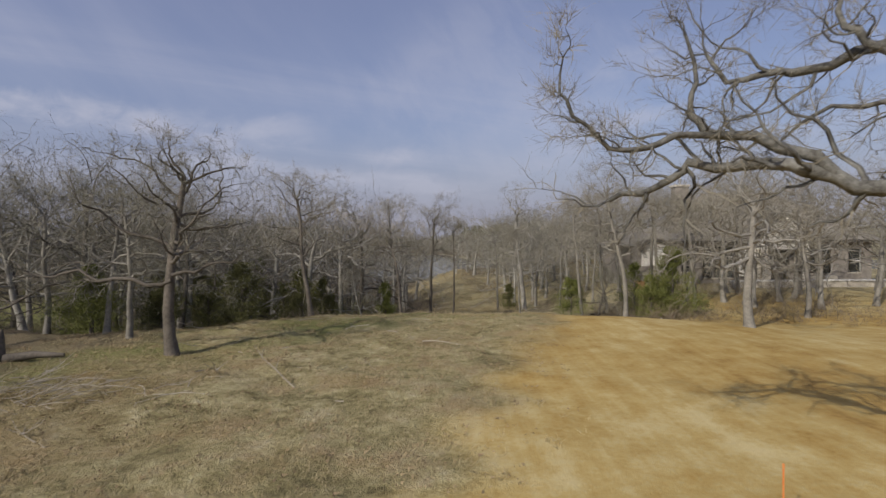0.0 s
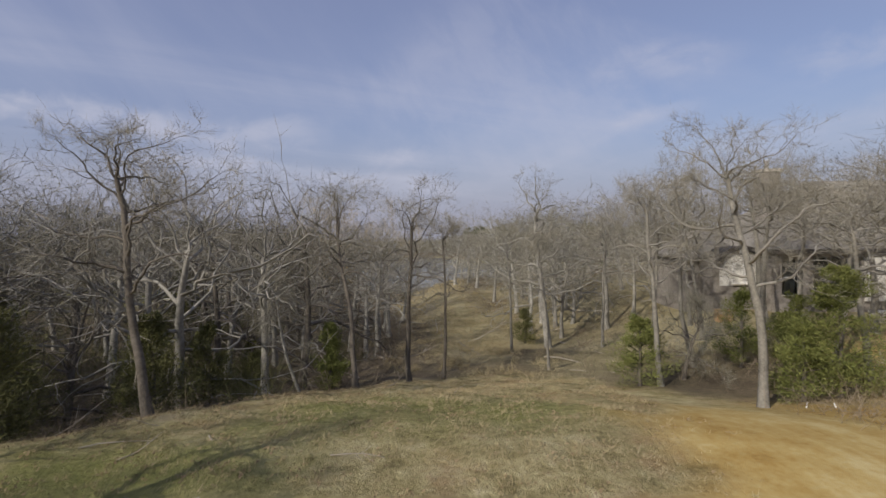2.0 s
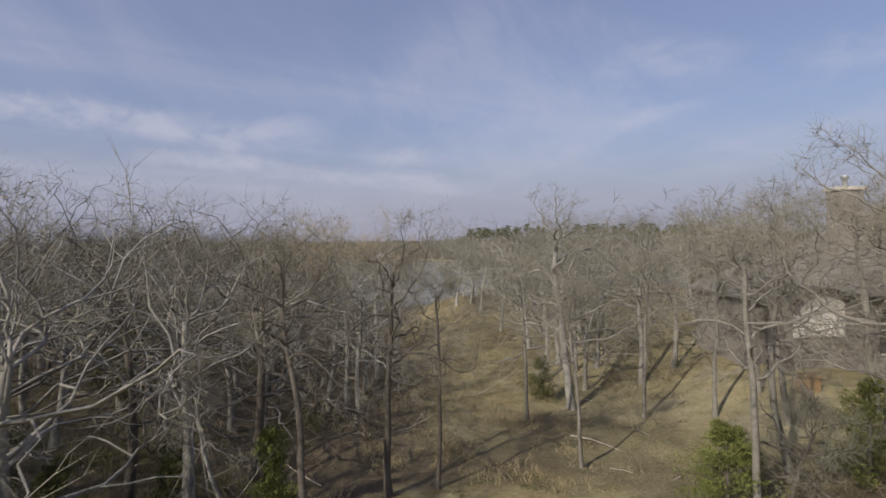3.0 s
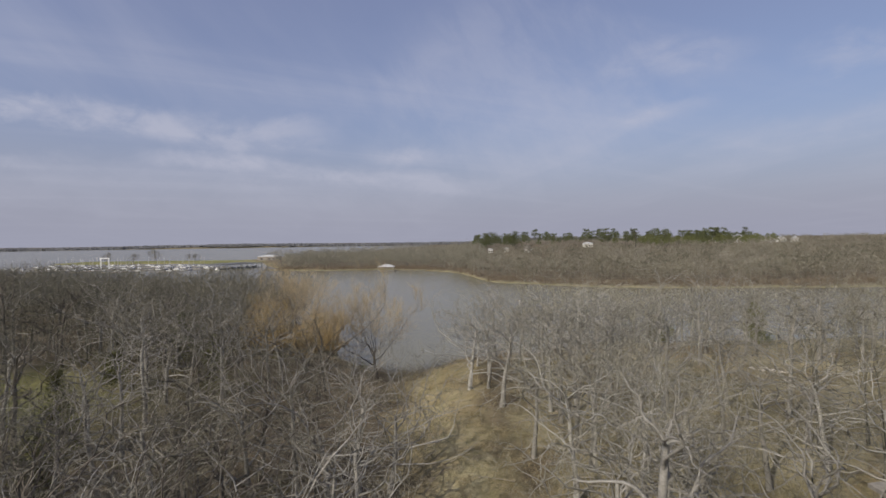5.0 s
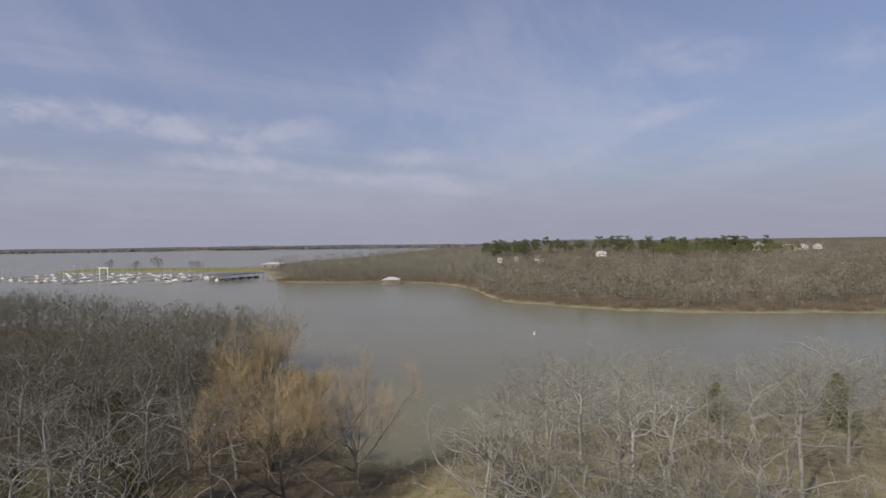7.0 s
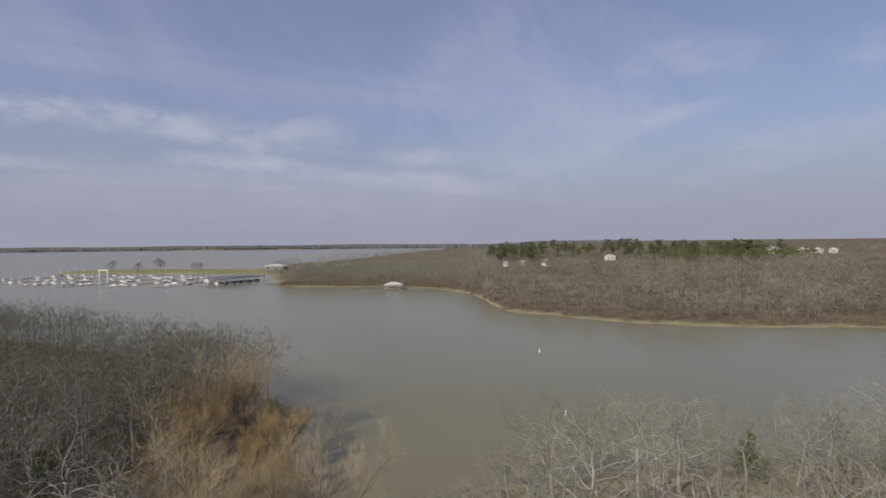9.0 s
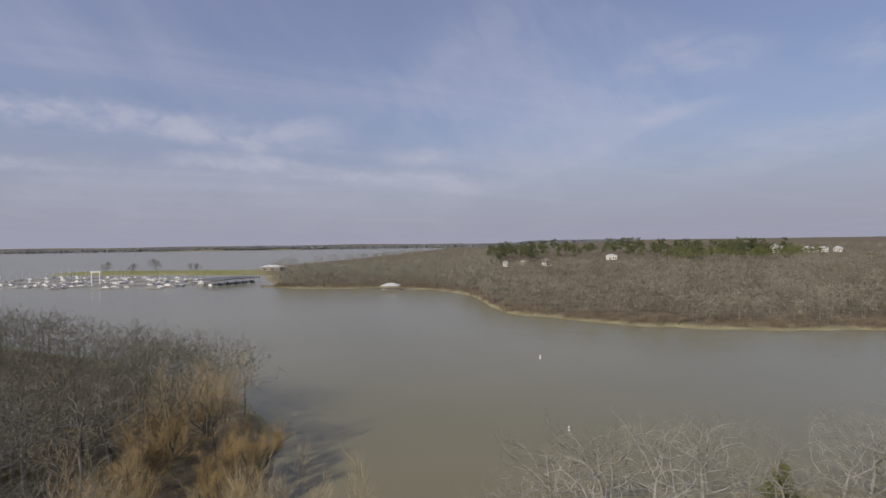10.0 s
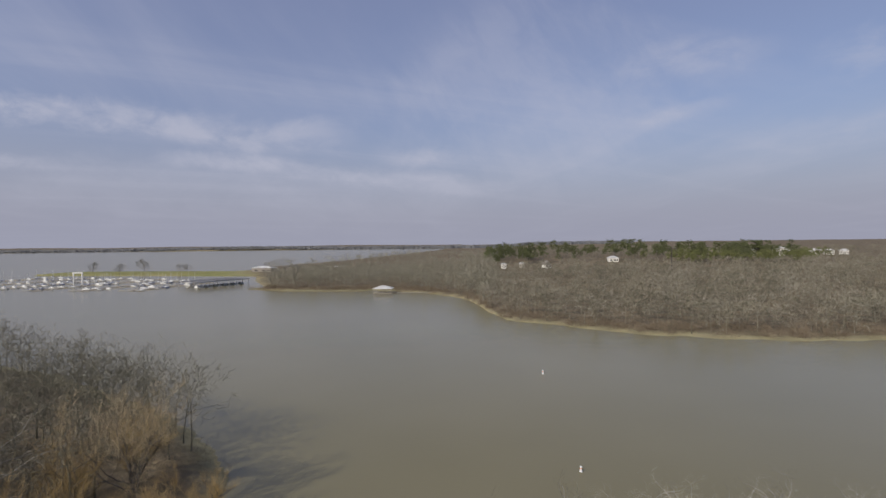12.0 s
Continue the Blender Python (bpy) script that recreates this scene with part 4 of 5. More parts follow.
fill += wood(16, 5.0, 3, 75, 108, 137, lambda x, y: in_near(x, y, 7) and x > 3 + max(0, y - 110) * 0.75 and not in_strip(x, y), ("x",), 0.7, 1.0, False)
stuff("pale_woods", scatter_mesh("pale_woods", light_kinds, fill), TWIG_PALE, "pale leafless woods along the near shore", "woods")

# ---- willows at the cove ----
for x, y, seed, h, st, sp in ((-18.7, 110.4, 1, 17.0, 4, 0.5), (-12.4, 117.0, 2, 13.5, 3, 0.5), (-24.5, 121.0, 3, 9.5, 4, 0.4), (-33.0, 127.0, 4, 9.5, 4, 0.4), (-36.0, 151.5, 5, 14.0, 5, 0.55), (-41.0, 158.0, 15, 12.0, 4, 0.45), (-28.0, 143.5, 16, 9.0, 5, 0.6), (-28.6, 149.5, 17, 8.0, 5, 0.7), (-25.0, 137.0, 18, 6.0, 5, 0.7), (-39.0, 139.0, 6, 11.0, 4, 0.45), (-42.0, 150.0, 7, 11.5, 4, 0.4), (-28.5, 136.5, 8, 7.5, 5, 0.5), (-24.0, 132.5, 9, 6.0, 5, 0.6), (-37.0, 132.0, 10, 9.0, 4, 0.5)):
    wide = seed < 3 or seed == 5
    if wide:
        t, c = bare_tree(seed + 60, h, 0.3, crown=1.1, base=0.08, leader=0.18, limbs=5, subs=7, sprigs=6, twigs=8, twig_w=0.0085, twig_len=2.0, forks=1, zig=0.32, lift=0.06, rise=(0.45, 1.1), up=0.7, stout=0.9)
    else:
        t, c = willow_tree(seed, h, st, twigs=3400, twig_w=0.009, spread=sp)
    plant("willow_tree", spin(x, y), t, c, BARK_DARK, WILLOW_PALE if wide else WILLOW, "golden budding willow with dark leaning stems by the water", "willow", "willows at the cove")

# ---- brush under the woods ----
def turf_edge(x):
    return float(np.interp(x, [-14, -7.5, -4, -1.5, 4, 8, 12, 16], [29, 36.5, 42.5, 46, 48, 47, 41, 37]))


clumps = [brush_clump(i, 1.7, 34, 0.011) for i in range(5)]
tall = [brush_clump(20 + i, 3.6, 60, 0.009) for i in range(5)]
spots = []
for x, y in spread_out(rng, 820, 0.9, -60, 42, 35, 134, lambda x, y: in_near(x, y, 1) and y > turf_edge(x) + 1 and ((x + 47) / 13) ** 2 + ((y - 50) / 11) ** 2 > 1 and not (x > 20 and y < 108 and rng.random() < 0.8) and (not in_strip(x, y) or rng.random() < 0.05) and not (x > 8 and y < 75 and rng.random() < 0.6), 8):
    spots.append((rng.randrange(5), x, y, gz(x, y), rng.uniform(0, 6.28), rng.uniform(0.6, 1.5)))
for x, y in spread_out(rng, 45, 0.6, -22, -9, 24, 40, lambda x, y: y > 31 - (x + 9) * 0.5, 20):
    spots.append((rng.randrange(5), x, y, gz(x, y), rng.uniform(0, 6.28), rng.uniform(0.4, 0.9)))
for x, y in spread_out(rng, 90, 0.9, 14, 34, 29, 50, lambda x, y: y > 31 + abs(x - 20) * 0.1, 8):
    spots.append((rng.randrange(5), x, y, gz(x, y), rng.uniform(0, 6.28), rng.uniform(0.5, 1.2)))
stuff("brush", scatter_mesh("brush", clumps, spots), BRUSH, "tangled brown brush under the leafless woods", "brush")
spots = []
for x, y in spread_out(rng, 420, 1.8, -110, -6, 37, 180, lambda x, y: in_near(x, y, 3) and not in_strip(x, y, 1.5) and clear_left(x, y) and not (x > -12 and y < 60), 8):
    spots.append((rng.randrange(5), x, y, gz(x, y), rng.uniform(0, 6.28), rng.uniform(0.6, 1.4)))
for x, y in spread_out(rng, 60, 1.5, 10, 80, 60, 155, lambda x, y: in_near(x, y, 3) and not in_strip(x, y, 1), 8):
    spots.append((rng.randrange(5), x, y, gz(x, y), rng.uniform(0, 6.28), rng.uniform(0.5, 1.0)))
for x, y in spread_out(rng, 46, 1.3, -14, -1, 104, 129, lambda x, y: in_near(x, y, 0.5) and x < -4.5 - (118 - y) * 0.28 + rng.gauss(0, 1), 20):
    spots.append((rng.randrange(5), x, y, gz(x, y), rng.uniform(0, 6.28), rng.uniform(0.4, 0.9)))
stuff("thicket", scatter_mesh("thicket", tall, spots), BRUSH_DARK, "tall thicket of thin leafless saplings", "brush")

spots = []
for x, y in spread_out(rng, 210, 1.6, -62, -7, 36, 150, lambda x, y: in_near(x, y, 3) and not in_strip(x, y, 1.5) and clear_left(x, y) and fbm(x, y, 0.06) > -0.1, 8):
    spots.append((rng.randrange(5), x, y, gz(x, y), rng.uniform(0, 6.28), rng.uniform(0.6, 1.5)))
stuff("greenbrier", scatter_mesh("greenbrier", [brush_clump(90 + i, 2.2, 60, 0.014) for i in range(5)], spots), CEDAR_DARK, "olive green briers tangled under the leafless woods", "brush")
spots = []
for x, y in spread_out(rng, 260, 1.5, 6, 62, 60, 136, lambda x, y: in_near(x, y, 3) and not in_strip(x, y, 0.5), 8):
    spots.append((rng.randrange(5), x, y, gz(x, y), rng.uniform(0, 6.28), rng.uniform(0.5, 1.3)))
stuff("tan_brush", scatter_mesh("tan_brush", clumps, spots), DEADLEAF, "low tan brush and dead grass on the open slope", "brush")

# ---- far woods ----
far_kinds = [far_tree(300 + i) for i in range(8)]


def far_spots(n, x0, x1, y0, y1, gap, ok, lo=0.7, hi=1.1):
    cells, out = {}, []
    for _ in range(n * 6):
        if len(out) >= n:
            break
        x, y = rng.uniform(x0, x1), rng.uniform(y0, y1)
        k = (int(x // gap), int(y // gap))
        if k in cells or not ok(x, y):
            continue
        cells[k] = 1
        out.append((rng.randrange(8), x, y, gz(x, y) - 0.1, rng.uniform(0, 6.28), rng.uniform(lo, hi) * (1 + 0.3 * fbm(x, y, 0.03))))
    return out


def inland(x, y, m):
    return float(shores(x, y)[1]) > m


far_wood = far_spots(1300, 5, 420, 262, 520, 5.4, lambda x, y: inland(x, y, rng.uniform(1.5, 6)) and x < 60 + (y - 90) * 0.95, 0.7, 1.2)
far_wood += far_spots(700, -60, 900, 480, 900, 9, lambda x, y: inland(x, y, 4) and x < (y - 60) * 1.0, 0.55, 0.95)
# Tone per tree: own colour differences, widened to stand in for crowns' self-shadow.
far_tone = [fbm(q[1], q[2], 0.035) * 0.7 + rng.gauss(0, 0.26) for q in far_wood]
cuts = np.quantile(far_tone, [0.0, 0.32, 0.58, 0.8, 1.0])
for n, (mat, word) in enumerate(((TWIG_SHADE, "dark"), (TWIG_DARK, "grey-brown"), (TWIG_BUD, "brown budding"), (TWIG, "pale grey"))):
    own = [q for q, v in zip(far_wood, far_tone) if cuts[n] <= v < cuts[n + 1]]
    stuff("far_woods", scatter_mesh("far_woods", far_kinds, own), mat, f"leafless {word} trees on the far lake shore", "woods")
far_wood = far_spots(520, -180, 20, 400, 640, 5.6, lambda x, y: inland(x, y, 6), 0.85, 1.35)
far_wood += far_spots(380, -280, 60, 600, 1500, 16, lambda x, y: inland(x, y, 8), 0.8, 1.3)
stuff("point_woods", scatter_mesh("point_woods", far_kinds, far_wood), TWIG_DARK, "dark leafless woods on the wooded point", "woods")
low = [brush_clump(40 + i, 3.0, 22, 0.06) for i in range(4)]
spots = []
while len(spots) < 850:
    x = rng.uniform(-170, 330)
    y = float(np.interp(x, FAR_X, FAR_Y)) + rng.uniform(1, 22)
    if inland(x, y, 1.5) and fbm(x, y, 0.05) + rng.gauss(0, 0.25) > -0.1:
        spots.append((rng.randrange(4), x, y, gz(x, y), rng.uniform(0, 6.28), rng.uniform(0.5, 1.4)))
stuff("shore_brush", scatter_mesh("shore_brush", low, spots), BRUSH, "low brown brush along the far shore", "brush")

# ---- house on the lot ----
STONE = two_tone("grey_stone", (0.17, 0.15, 0.13), (0.36, 0.33, 0.29), 1.6, 7, relief=0.8, depth=0.03)
PALE_STONE = two_tone("cream_stone", (0.42, 0.38, 0.31), (0.68, 0.63, 0.54), 1.8, 8, relief=0.7, depth=0.03)
STUCCO = two_tone("white_stucco", (0.62, 0.60, 0.54), (0.80, 0.78, 0.72), 1.2, 14, relief=0.3, depth=0.01)
TRIM = two_tone("white_trim", (0.72, 0.71, 0.68), (0.82, 0.81, 0.78), 2, 20, 0.6, relief=0.2, depth=0.005)
SHINGLE = two_tone("grey_shingles", (0.15, 0.137, 0.118), (0.29, 0.27, 0.235), 0.7, 5, relief=0.9, depth=0.03)
FASCIA = two_tone("dark_fascia", (0.045, 0.04, 0.035), (0.09, 0.08, 0.07), 2, 12, 0.7)
METAL = two_tone("galvanised_metal", (0.45, 0.46, 0.47), (0.65, 0.66, 0.67), 3, 15, 0.45, metal=0.7, relief=0.2)
ORANGE = two_tone("orange_paint", (0.55, 0.17, 0.04), (0.72, 0.27, 0.08), 3, 20, 0.7)
WHITE = two_tone("white_gelcoat", (0.62, 0.62, 0.61), (0.82, 0.82, 0.81), 1.0, 9, 0.4, relief=0.1, vary=0.12)
GREY = two_tone("grey_gelcoat", (0.20, 0.21, 0.22), (0.34, 0.35, 0.36), 1.0, 9, 0.5, relief=0.1)
NAVY = two_tone("blue_canvas", (0.03, 0.045, 0.10), (0.06, 0.085, 0.17), 2, 12, 0.8)
PLANK = two_tone("grey_planks", (0.20, 0.18, 0.15), (0.42, 0.39, 0.34), 0.9, 9, 0.9)
DARK_ROOF = two_tone("dark_metal_roof", (0.10, 0.10, 0.10), (0.19, 0.185, 0.18), 0.3, 4, 0.6)
PALE_ROOF = two_tone("pale_metal_roof", (0.42, 0.42, 0.41), (0.62, 0.62, 0.60), 0.3, 4, 0.5)
WOOD = two_tone("cedar_boards", (0.28, 0.17, 0.08), (0.48, 0.31, 0.16), 1.2, 11)

gl, nt, glb = material("window_glass", 0.06)
glb.inputs["Base Color"].default_value = (0.025, 0.03, 0.032, 1)
glb.inputs["Specular IOR Level"].default_value = 0.5
GLASS = gl


def prism(pts, y0, y1):
    """A flat outline in x and z, drawn out from y0 to y1."""
    bm = bmesh.new()
    a = [bm.verts.new((x, y0, z)) for x, z in pts]
    b = [bm.verts.new((x, y1, z)) for x, z in pts]
    bm.faces.new(a)
    bm.faces.new(b[::-1])
    for i in range(len(pts)):
        j = (i + 1) % len(pts)
        bm.faces.new((a[j], a[i], b[i], b[j]))
    bmesh.ops.recalc_face_normals(bm, faces=bm.faces)
    return bm


def hip(x0, x1, y0, y1, z0, z1, over=0.5, ridge=None):
    """A hip roof with a ridge along its longer side, thick at the eaves."""
    x0, x1, y0, y1 = x0 - over, x1 + over, y0 - over, y1 + over
    half = min(x1 - x0, y1 - y0) / 2
    r = half if ridge is None else ridge
    bm = bmesh.new()
    if x1 - x0 >= y1 - y0:
        top = [(x0 + r, (y0 + y1) / 2, z1), (x1 - r, (y0 + y1) / 2, z1)]
    else:
        top = [((x0 + x1) / 2, y0 + r, z1), ((x0 + x1) / 2, y1 - r, z1)]
    lo = [bm.verts.new(p) for p in ((x0, y0, z0), (x1, y0, z0), (x1, y1, z0), (x0, y1, z0))]
    up = [bm.verts.new((v.co.x, v.co.y, z0 + 0.2)) for v in lo]
    a, b = [bm.verts.new(p) for p in top]
    bm.faces.new(lo[::-1])
    for i in range(4):
        bm.faces.new((lo[i], lo[(i + 1) % 4], up[(i + 1) % 4], up[i]))
    if x1 - x0 >= y1 - y0:
        fs = ((up[0], up[1], b, a), (up[1], up[2], b), (up[2], up[3], a, b), (up[3], up[0], a))
    else:
        fs = ((up[0], up[1], a), (up[1], up[2], b, a), (up[2], up[3], b), (up[3], up[0], a, b))
    for f in fs:
        bm.faces.new(f)
    bmesh.ops.recalc_face_normals(bm, faces=bm.faces)
    return bm


def wall_with_holes(x0, x1, z0, z1, y, thick, holes):
    """A wall along x whose openings go right through; holes are (x0, x1, z0, z1)."""
    bm = bmesh.new()
    xs = sorted({x0, x1, *(h[0] for h in holes), *(h[1] for h in holes)})
    zs = sorted({z0, z1, *(h[2] for h in holes), *(h[3] for h in holes)})
    for a, b in zip(xs, xs[1:]):
        for c, d in zip(zs, zs[1:]):
            if not any(h[0] <= (a + b) / 2 <= h[1] and h[2] <= (c + d) / 2 <= h[3] for h in holes):
                box(bm, a, b, y, y + thick, c, d)
    bmesh.ops.remove_doubles(bm, verts=bm.verts, dist=0.001)
    return bm


def window(parent, x0, x1, z0, z1, y, cols=1, rows=2, name="window"):
    """A framed window in the plane y, facing -y, as a part with frame, bars and panes of its own."""
    w = part(name, wall_with_holes(x0 - 0.1, x1 + 0.1, z0 - 0.1, z1 + 0.1, y - 0.06, 0.16, [(x0, x1, z0, z1)]), TRIM, parent)
    for i in range(1, cols):
        x = x0 + (x1 - x0) * i / cols
        part("glazing_bar", boxed(x - 0.04, x + 0.04, y - 0.03, y + 0.05, z0, z1), TRIM, w)
    for i in range(1, rows):
        z = z0 + (z1 - z0) * i / rows
        part("glazing_bar", boxed(x0, x1, y - 0.025, y + 0.045, z - 0.035, z + 0.035), TRIM, w)
    part("pane", boxed(x0, x1, y + 0.06, y + 0.08, z0, z1), GLASS, w)
    part("sill", boxed(x0 - 0.16, x1 + 0.16, y - 0.16, y + 0.0, z0 - 0.2, z0 - 0.1, bev=0.01), PALE_STONE, w)
    return w


house = thing("house", Matrix.Identity(4), "grey stone house with white stucco arches and shingled roof", "house")
HX0, HX1, HY0, HY1, HB, HE = 25.0, 46.0, 54.9, 68.5, 6.2, 11.7
openings = [(25.6, 26.5, 8.6, 11.0), (27.9, 28.7, 7.9, 11.2), (29.1, 29.9, 7.9, 11.2), (30.3, 31.1, 7.9, 11.2), (34.6, 37.2, 7.0, 10.9), (39.4, 40.3, 8.3, 10.9), (40.6, 41.5, 8.3, 10.9), (43.6, 44.8, 8.4, 10.8)]
part("wall", wall_with_holes(HX0, HX1, HB, HE, HY0, 0.3, openings), STONE, house)
part("wall", boxed(HX0, HX0 + 0.3, HY0 + 0.3, HY1, HB, HE), STONE, house)
part("wall", boxed(HX1 - 0.3, HX1, HY0 + 0.3, HY1, HB, HE), STONE, house)
part("wall", boxed(HX0 + 0.3, HX1 - 0.3, HY1 - 0.3, HY1, HB, HE), STONE, house)
part("roof", hip(HX0, HX1, HY0, HY1, HE, 17.6, 0.6), SHINGLE, house, "steep grey shingle hip roof")
part("fascia", wall_with_holes(HX0 - 0.64, HX1 + 0.64, HE - 0.14, HE + 0.16, HY0 - 0.66, 0.05, []), FASCIA, house)
for o in openings[:4] + openings[5:]:
    window(house, *o, HY0 + 0.06, 1, 3 if o[3] - o[2] > 3 else 2)
# Wing with a white arch round its window.
WX0, WX1, WY, WC = 21.4, 25.0, 56.8, 23.55
part("wing_wall", boxed(WX0, WX1, WY, WY + 0.3, HB, 9.05), STONE, house)
part("wing_wall", boxed(WX0, 21.9, WY, WY + 0.3, 9.054, 11.2), STONE, house)
part("wing_wall", boxed(WX0, WX0 + 0.3, WY + 0.3, 66.0, HB, 11.2), STONE, house)
part("wing_wall", boxed(WX0 + 0.3, WX1, WY + 2.2, WY + 2.5, HB, 11.2), STONE, house)
arch = [(21.9, 9.054), (WX1, 9.054), (WX1, 10.6)] + [(WC + 1.6 * math.cos(a), 10.6 + 1.2 * math.sin(a)) for a in (0.35, 0.7, 1.05, 1.4, 1.75, 2.1, 2.45, 2.8)] + [(21.9, 10.4)]
part("arch_panel", prism(arch, WY, WY + 0.25), STUCCO, house, "white stucco arch")
rim = [(WC + 2.0 * math.cos(a), 10.6 + 1.55 * math.sin(a)) for a in np.linspace(0.25, math.pi - 0.1, 11)]
inner = [(WC + 1.64 * math.cos(a), 10.6 + 1.22 * math.sin(a)) for a in np.linspace(math.pi - 0.1, 0.25, 11)]
part("arch_rim", prism(rim + inner, WY - 0.35, WY + 2.1), FASCIA, house, "dark curved eave")
window(house, 22.95, 23.65, 9.3, 10.65, WY - 0.04, 1, 1)
window(house, 23.9, 24.25, 9.3, 10.65, WY - 0.04, 1, 1)
part("wing_roof", hip(20.2, 26.4, 58.6, 66.0, 11.2, 13.8, 0.3), SHINGLE, house)
part("low_wall", boxed(20.3, 21.39, 59.0, 66.0, 6.0, 11.18), STONE, house)
# Entrance: stucco gable with an arched mouth between stone columns.
gable = [(33.4, 10.9), (38.4, 10.9), (38.4, 12.4), (37.4, 13.6), (35.9, 14.5), (34.4, 13.6), (33.4, 12.4)]
part("entrance_gable", prism(gable, 53.6, 54.896), STUCCO, house, "white stucco gable over the entrance")
part("gable_cap", prism([(33.1, 12.3), (33.4, 12.4), (34.4, 13.6), (35.9, 14.5), (37.4, 13.6), (38.4, 12.4), (38.7, 12.3), (37.6, 13.85), (35.9, 14.85), (34.2, 13.85)], 53.4, 57.5), FASCIA, house)
for x in (33.4, 37.4):
    part("stone_column", boxed(x, x + 1.0, 53.6, 54.5, HB, 10.9, bev=0.03), PALE_STONE, house, "cream stone column")
part("stucco_panel", boxed(31.5, 33.39, 54.6, 54.89, 8.0, 11.5), STUCCO, house)
part("entrance_door", boxed(35.0, 36.8, 55.3, 55.36, 7.0, 9.6), FASCIA, house)
part("bay_base", boxed(39.0, 41.9, 54.3, 54.89, HB, 8.0), PALE_STONE, house)
part("porch_floor", boxed(31.4, 39.0, 52.8, 54.88, 6.3, 7.06), PALE_STONE, house)
# Chimney with its metal flue.
chimney = part("chimney", boxed(27.2, 28.8, 60.2, 61.4, 11.5, 18.3), STONE, house, "grey stone chimney")
part("cap", boxed(27.05, 28.95, 60.05, 61.55, 18.3, 18.55, bev=0.03), PALE_STONE, chimney)
fl = ([], [])
tube(fl, [Vector((28.0, 60.8, 18.5)), Vector((28.0, 60.8, 19.1)), Vector((28.0, 60.8, 19.11)), Vector((28.0, 60.8, 19.35))], [0.16, 0.16, 0.26, 0.22], 10)
part_mesh("flue", tri_mesh("flue", *fl), METAL, chimney, "shiny metal flue")

rw = thing("retaining_wall", Matrix.Identity(4), "low cream stone retaining wall below the house", "wall")
for i in range(10):
    part("wall_block", boxed(28.4 + i * 1.9, 28.4 + i * 1.9 + 1.88, 50.2, 50.7, 5.6, 7.75, bev=0.03), PALE_STONE, rw)
    part("coping", boxed(28.4 + i * 1.9, 28.4 + i * 1.9 + 1.885, 50.1, 50.8, 7.754, 7.9, bev=0.02), STUCCO, rw)
terrace = bmesh.new()
box(terrace, 28.4, 47.4, 50.81, 54.8, 5.6, 7.0)
tagged(part("terrace", terrace, PALE_STONE, None), "cream paved terrace before the house", "terrace")
crate = thing("wooden_box", spin(20.4, 53.4), "small tan wooden box beside the house wing", "box")
part("body", boxed(-0.5, 0.5, -0.4, 0.4, 0, 0.8, bev=0.02), WOOD, crate)
part("lid", boxed(-0.56, 0.56, -0.46, 0.46, 0.804, 0.88, bev=0.02), WOOD, crate)

# ---- small things on the clearing ----
stake = thing("survey_stake", spin(5.65, 7.6), "thin orange survey stake driven into bare soil", "stake")
part("shaft", boxed(-0.013, 0.013, -0.008, 0.008, -0.2, 1.08, bev=0.002), ORANGE, stake)
part("tip", boxed(-0.015, 0.015, -0.01, 0.01, 1.084, 1.15, bev=0.002), ORANGE, stake)
for x, y, tilt in ((14.9, 37.0, 12), (15.9, 36.8, -20)):
    e = thing("pipe_stub", spin(x, y, 0, 0.42) @ Matrix.Rotation(radians(tilt), 4, "Y"), "short white plastic pipe standing in soil", "pipe", "white pipe stubs")
    o = ([], [])
    tube(o, [Vector((0, 0, -0.2)), Vector((0, 0, 0.5)), Vector((0, 0, 0.502)), Vector((0, 0, 0.42))], [0.06, 0.06, 0.048, 0.048], 8)
    part_mesh("pipe", tri_mesh("pipe", *o), TRIM, e)

rng = random.Random(5)
tufts = []
for i in range(6):
    o = ([], [])
    for _ in range(9):
        p = Vector((rng.gauss(0, 0.05), rng.gauss(0, 0.05), -0.01))
        blade(o, p, p + Vector((rng.gauss(0, 0.07), rng.gauss(0, 0.07), rng.uniform(0.05, 0.14))), 0.006, unit(rng))
    tufts.append(o)


def on_turf(x, y):
    return x < -2.0 + 0.29 * y + rng.gauss(0, 1.0)


spots = []
while len(spots) < 9500:
    x, y = rng.uniform(-19, 9), rng.uniform(5, 46)
    if on_turf(x, y) and fbm(x, y, 0.5) + rng.gauss(0, 0.2) > -0.05:
        spots.append((rng.randrange(6), x, y, gz(x, y), rng.uniform(0, 6.28), rng.uniform(0.6, 1.7)))
stuff("grass_tufts", scatter_mesh("grass_tufts", tufts, spots), DRYGRASS, "short dry straw-coloured grass tufts on the mound", "grass")
leaf_kinds = []
for i in range(5):
    o = ([], [])
    for _ in range(5):
        p = Vector((rng.gauss(0, 0.12), rng.gauss(0, 0.12), rng.uniform(0.0, 0.02)))
        d = unit(rng)
        d.z = abs(d.z) * 0.5
        blade(o, p, p + d * rng.uniform(0.04, 0.10), rng.uniform(0.015, 0.03), Vector((-d.y, d.x, 0.5)).normalized())
    leaf_kinds.append(o)
spots = []
while len(spots) < 5200:
    x, y = rng.uniform(-20, 9), rng.uniform(5, 45)
    if on_turf(x, y) and fbm(x + 40, y, 0.6) + rng.gauss(0, 0.25) > 0.05:
        spots.append((rng.randrange(5), x, y, gz(x, y), rng.uniform(0, 6.28), rng.uniform(0.7, 1.6)))
stuff("fallen_leaves", scatter_mesh("fallen_leaves", leaf_kinds, spots), DEADLEAF, "scattered curled brown oak leaves on turf", "leaves")
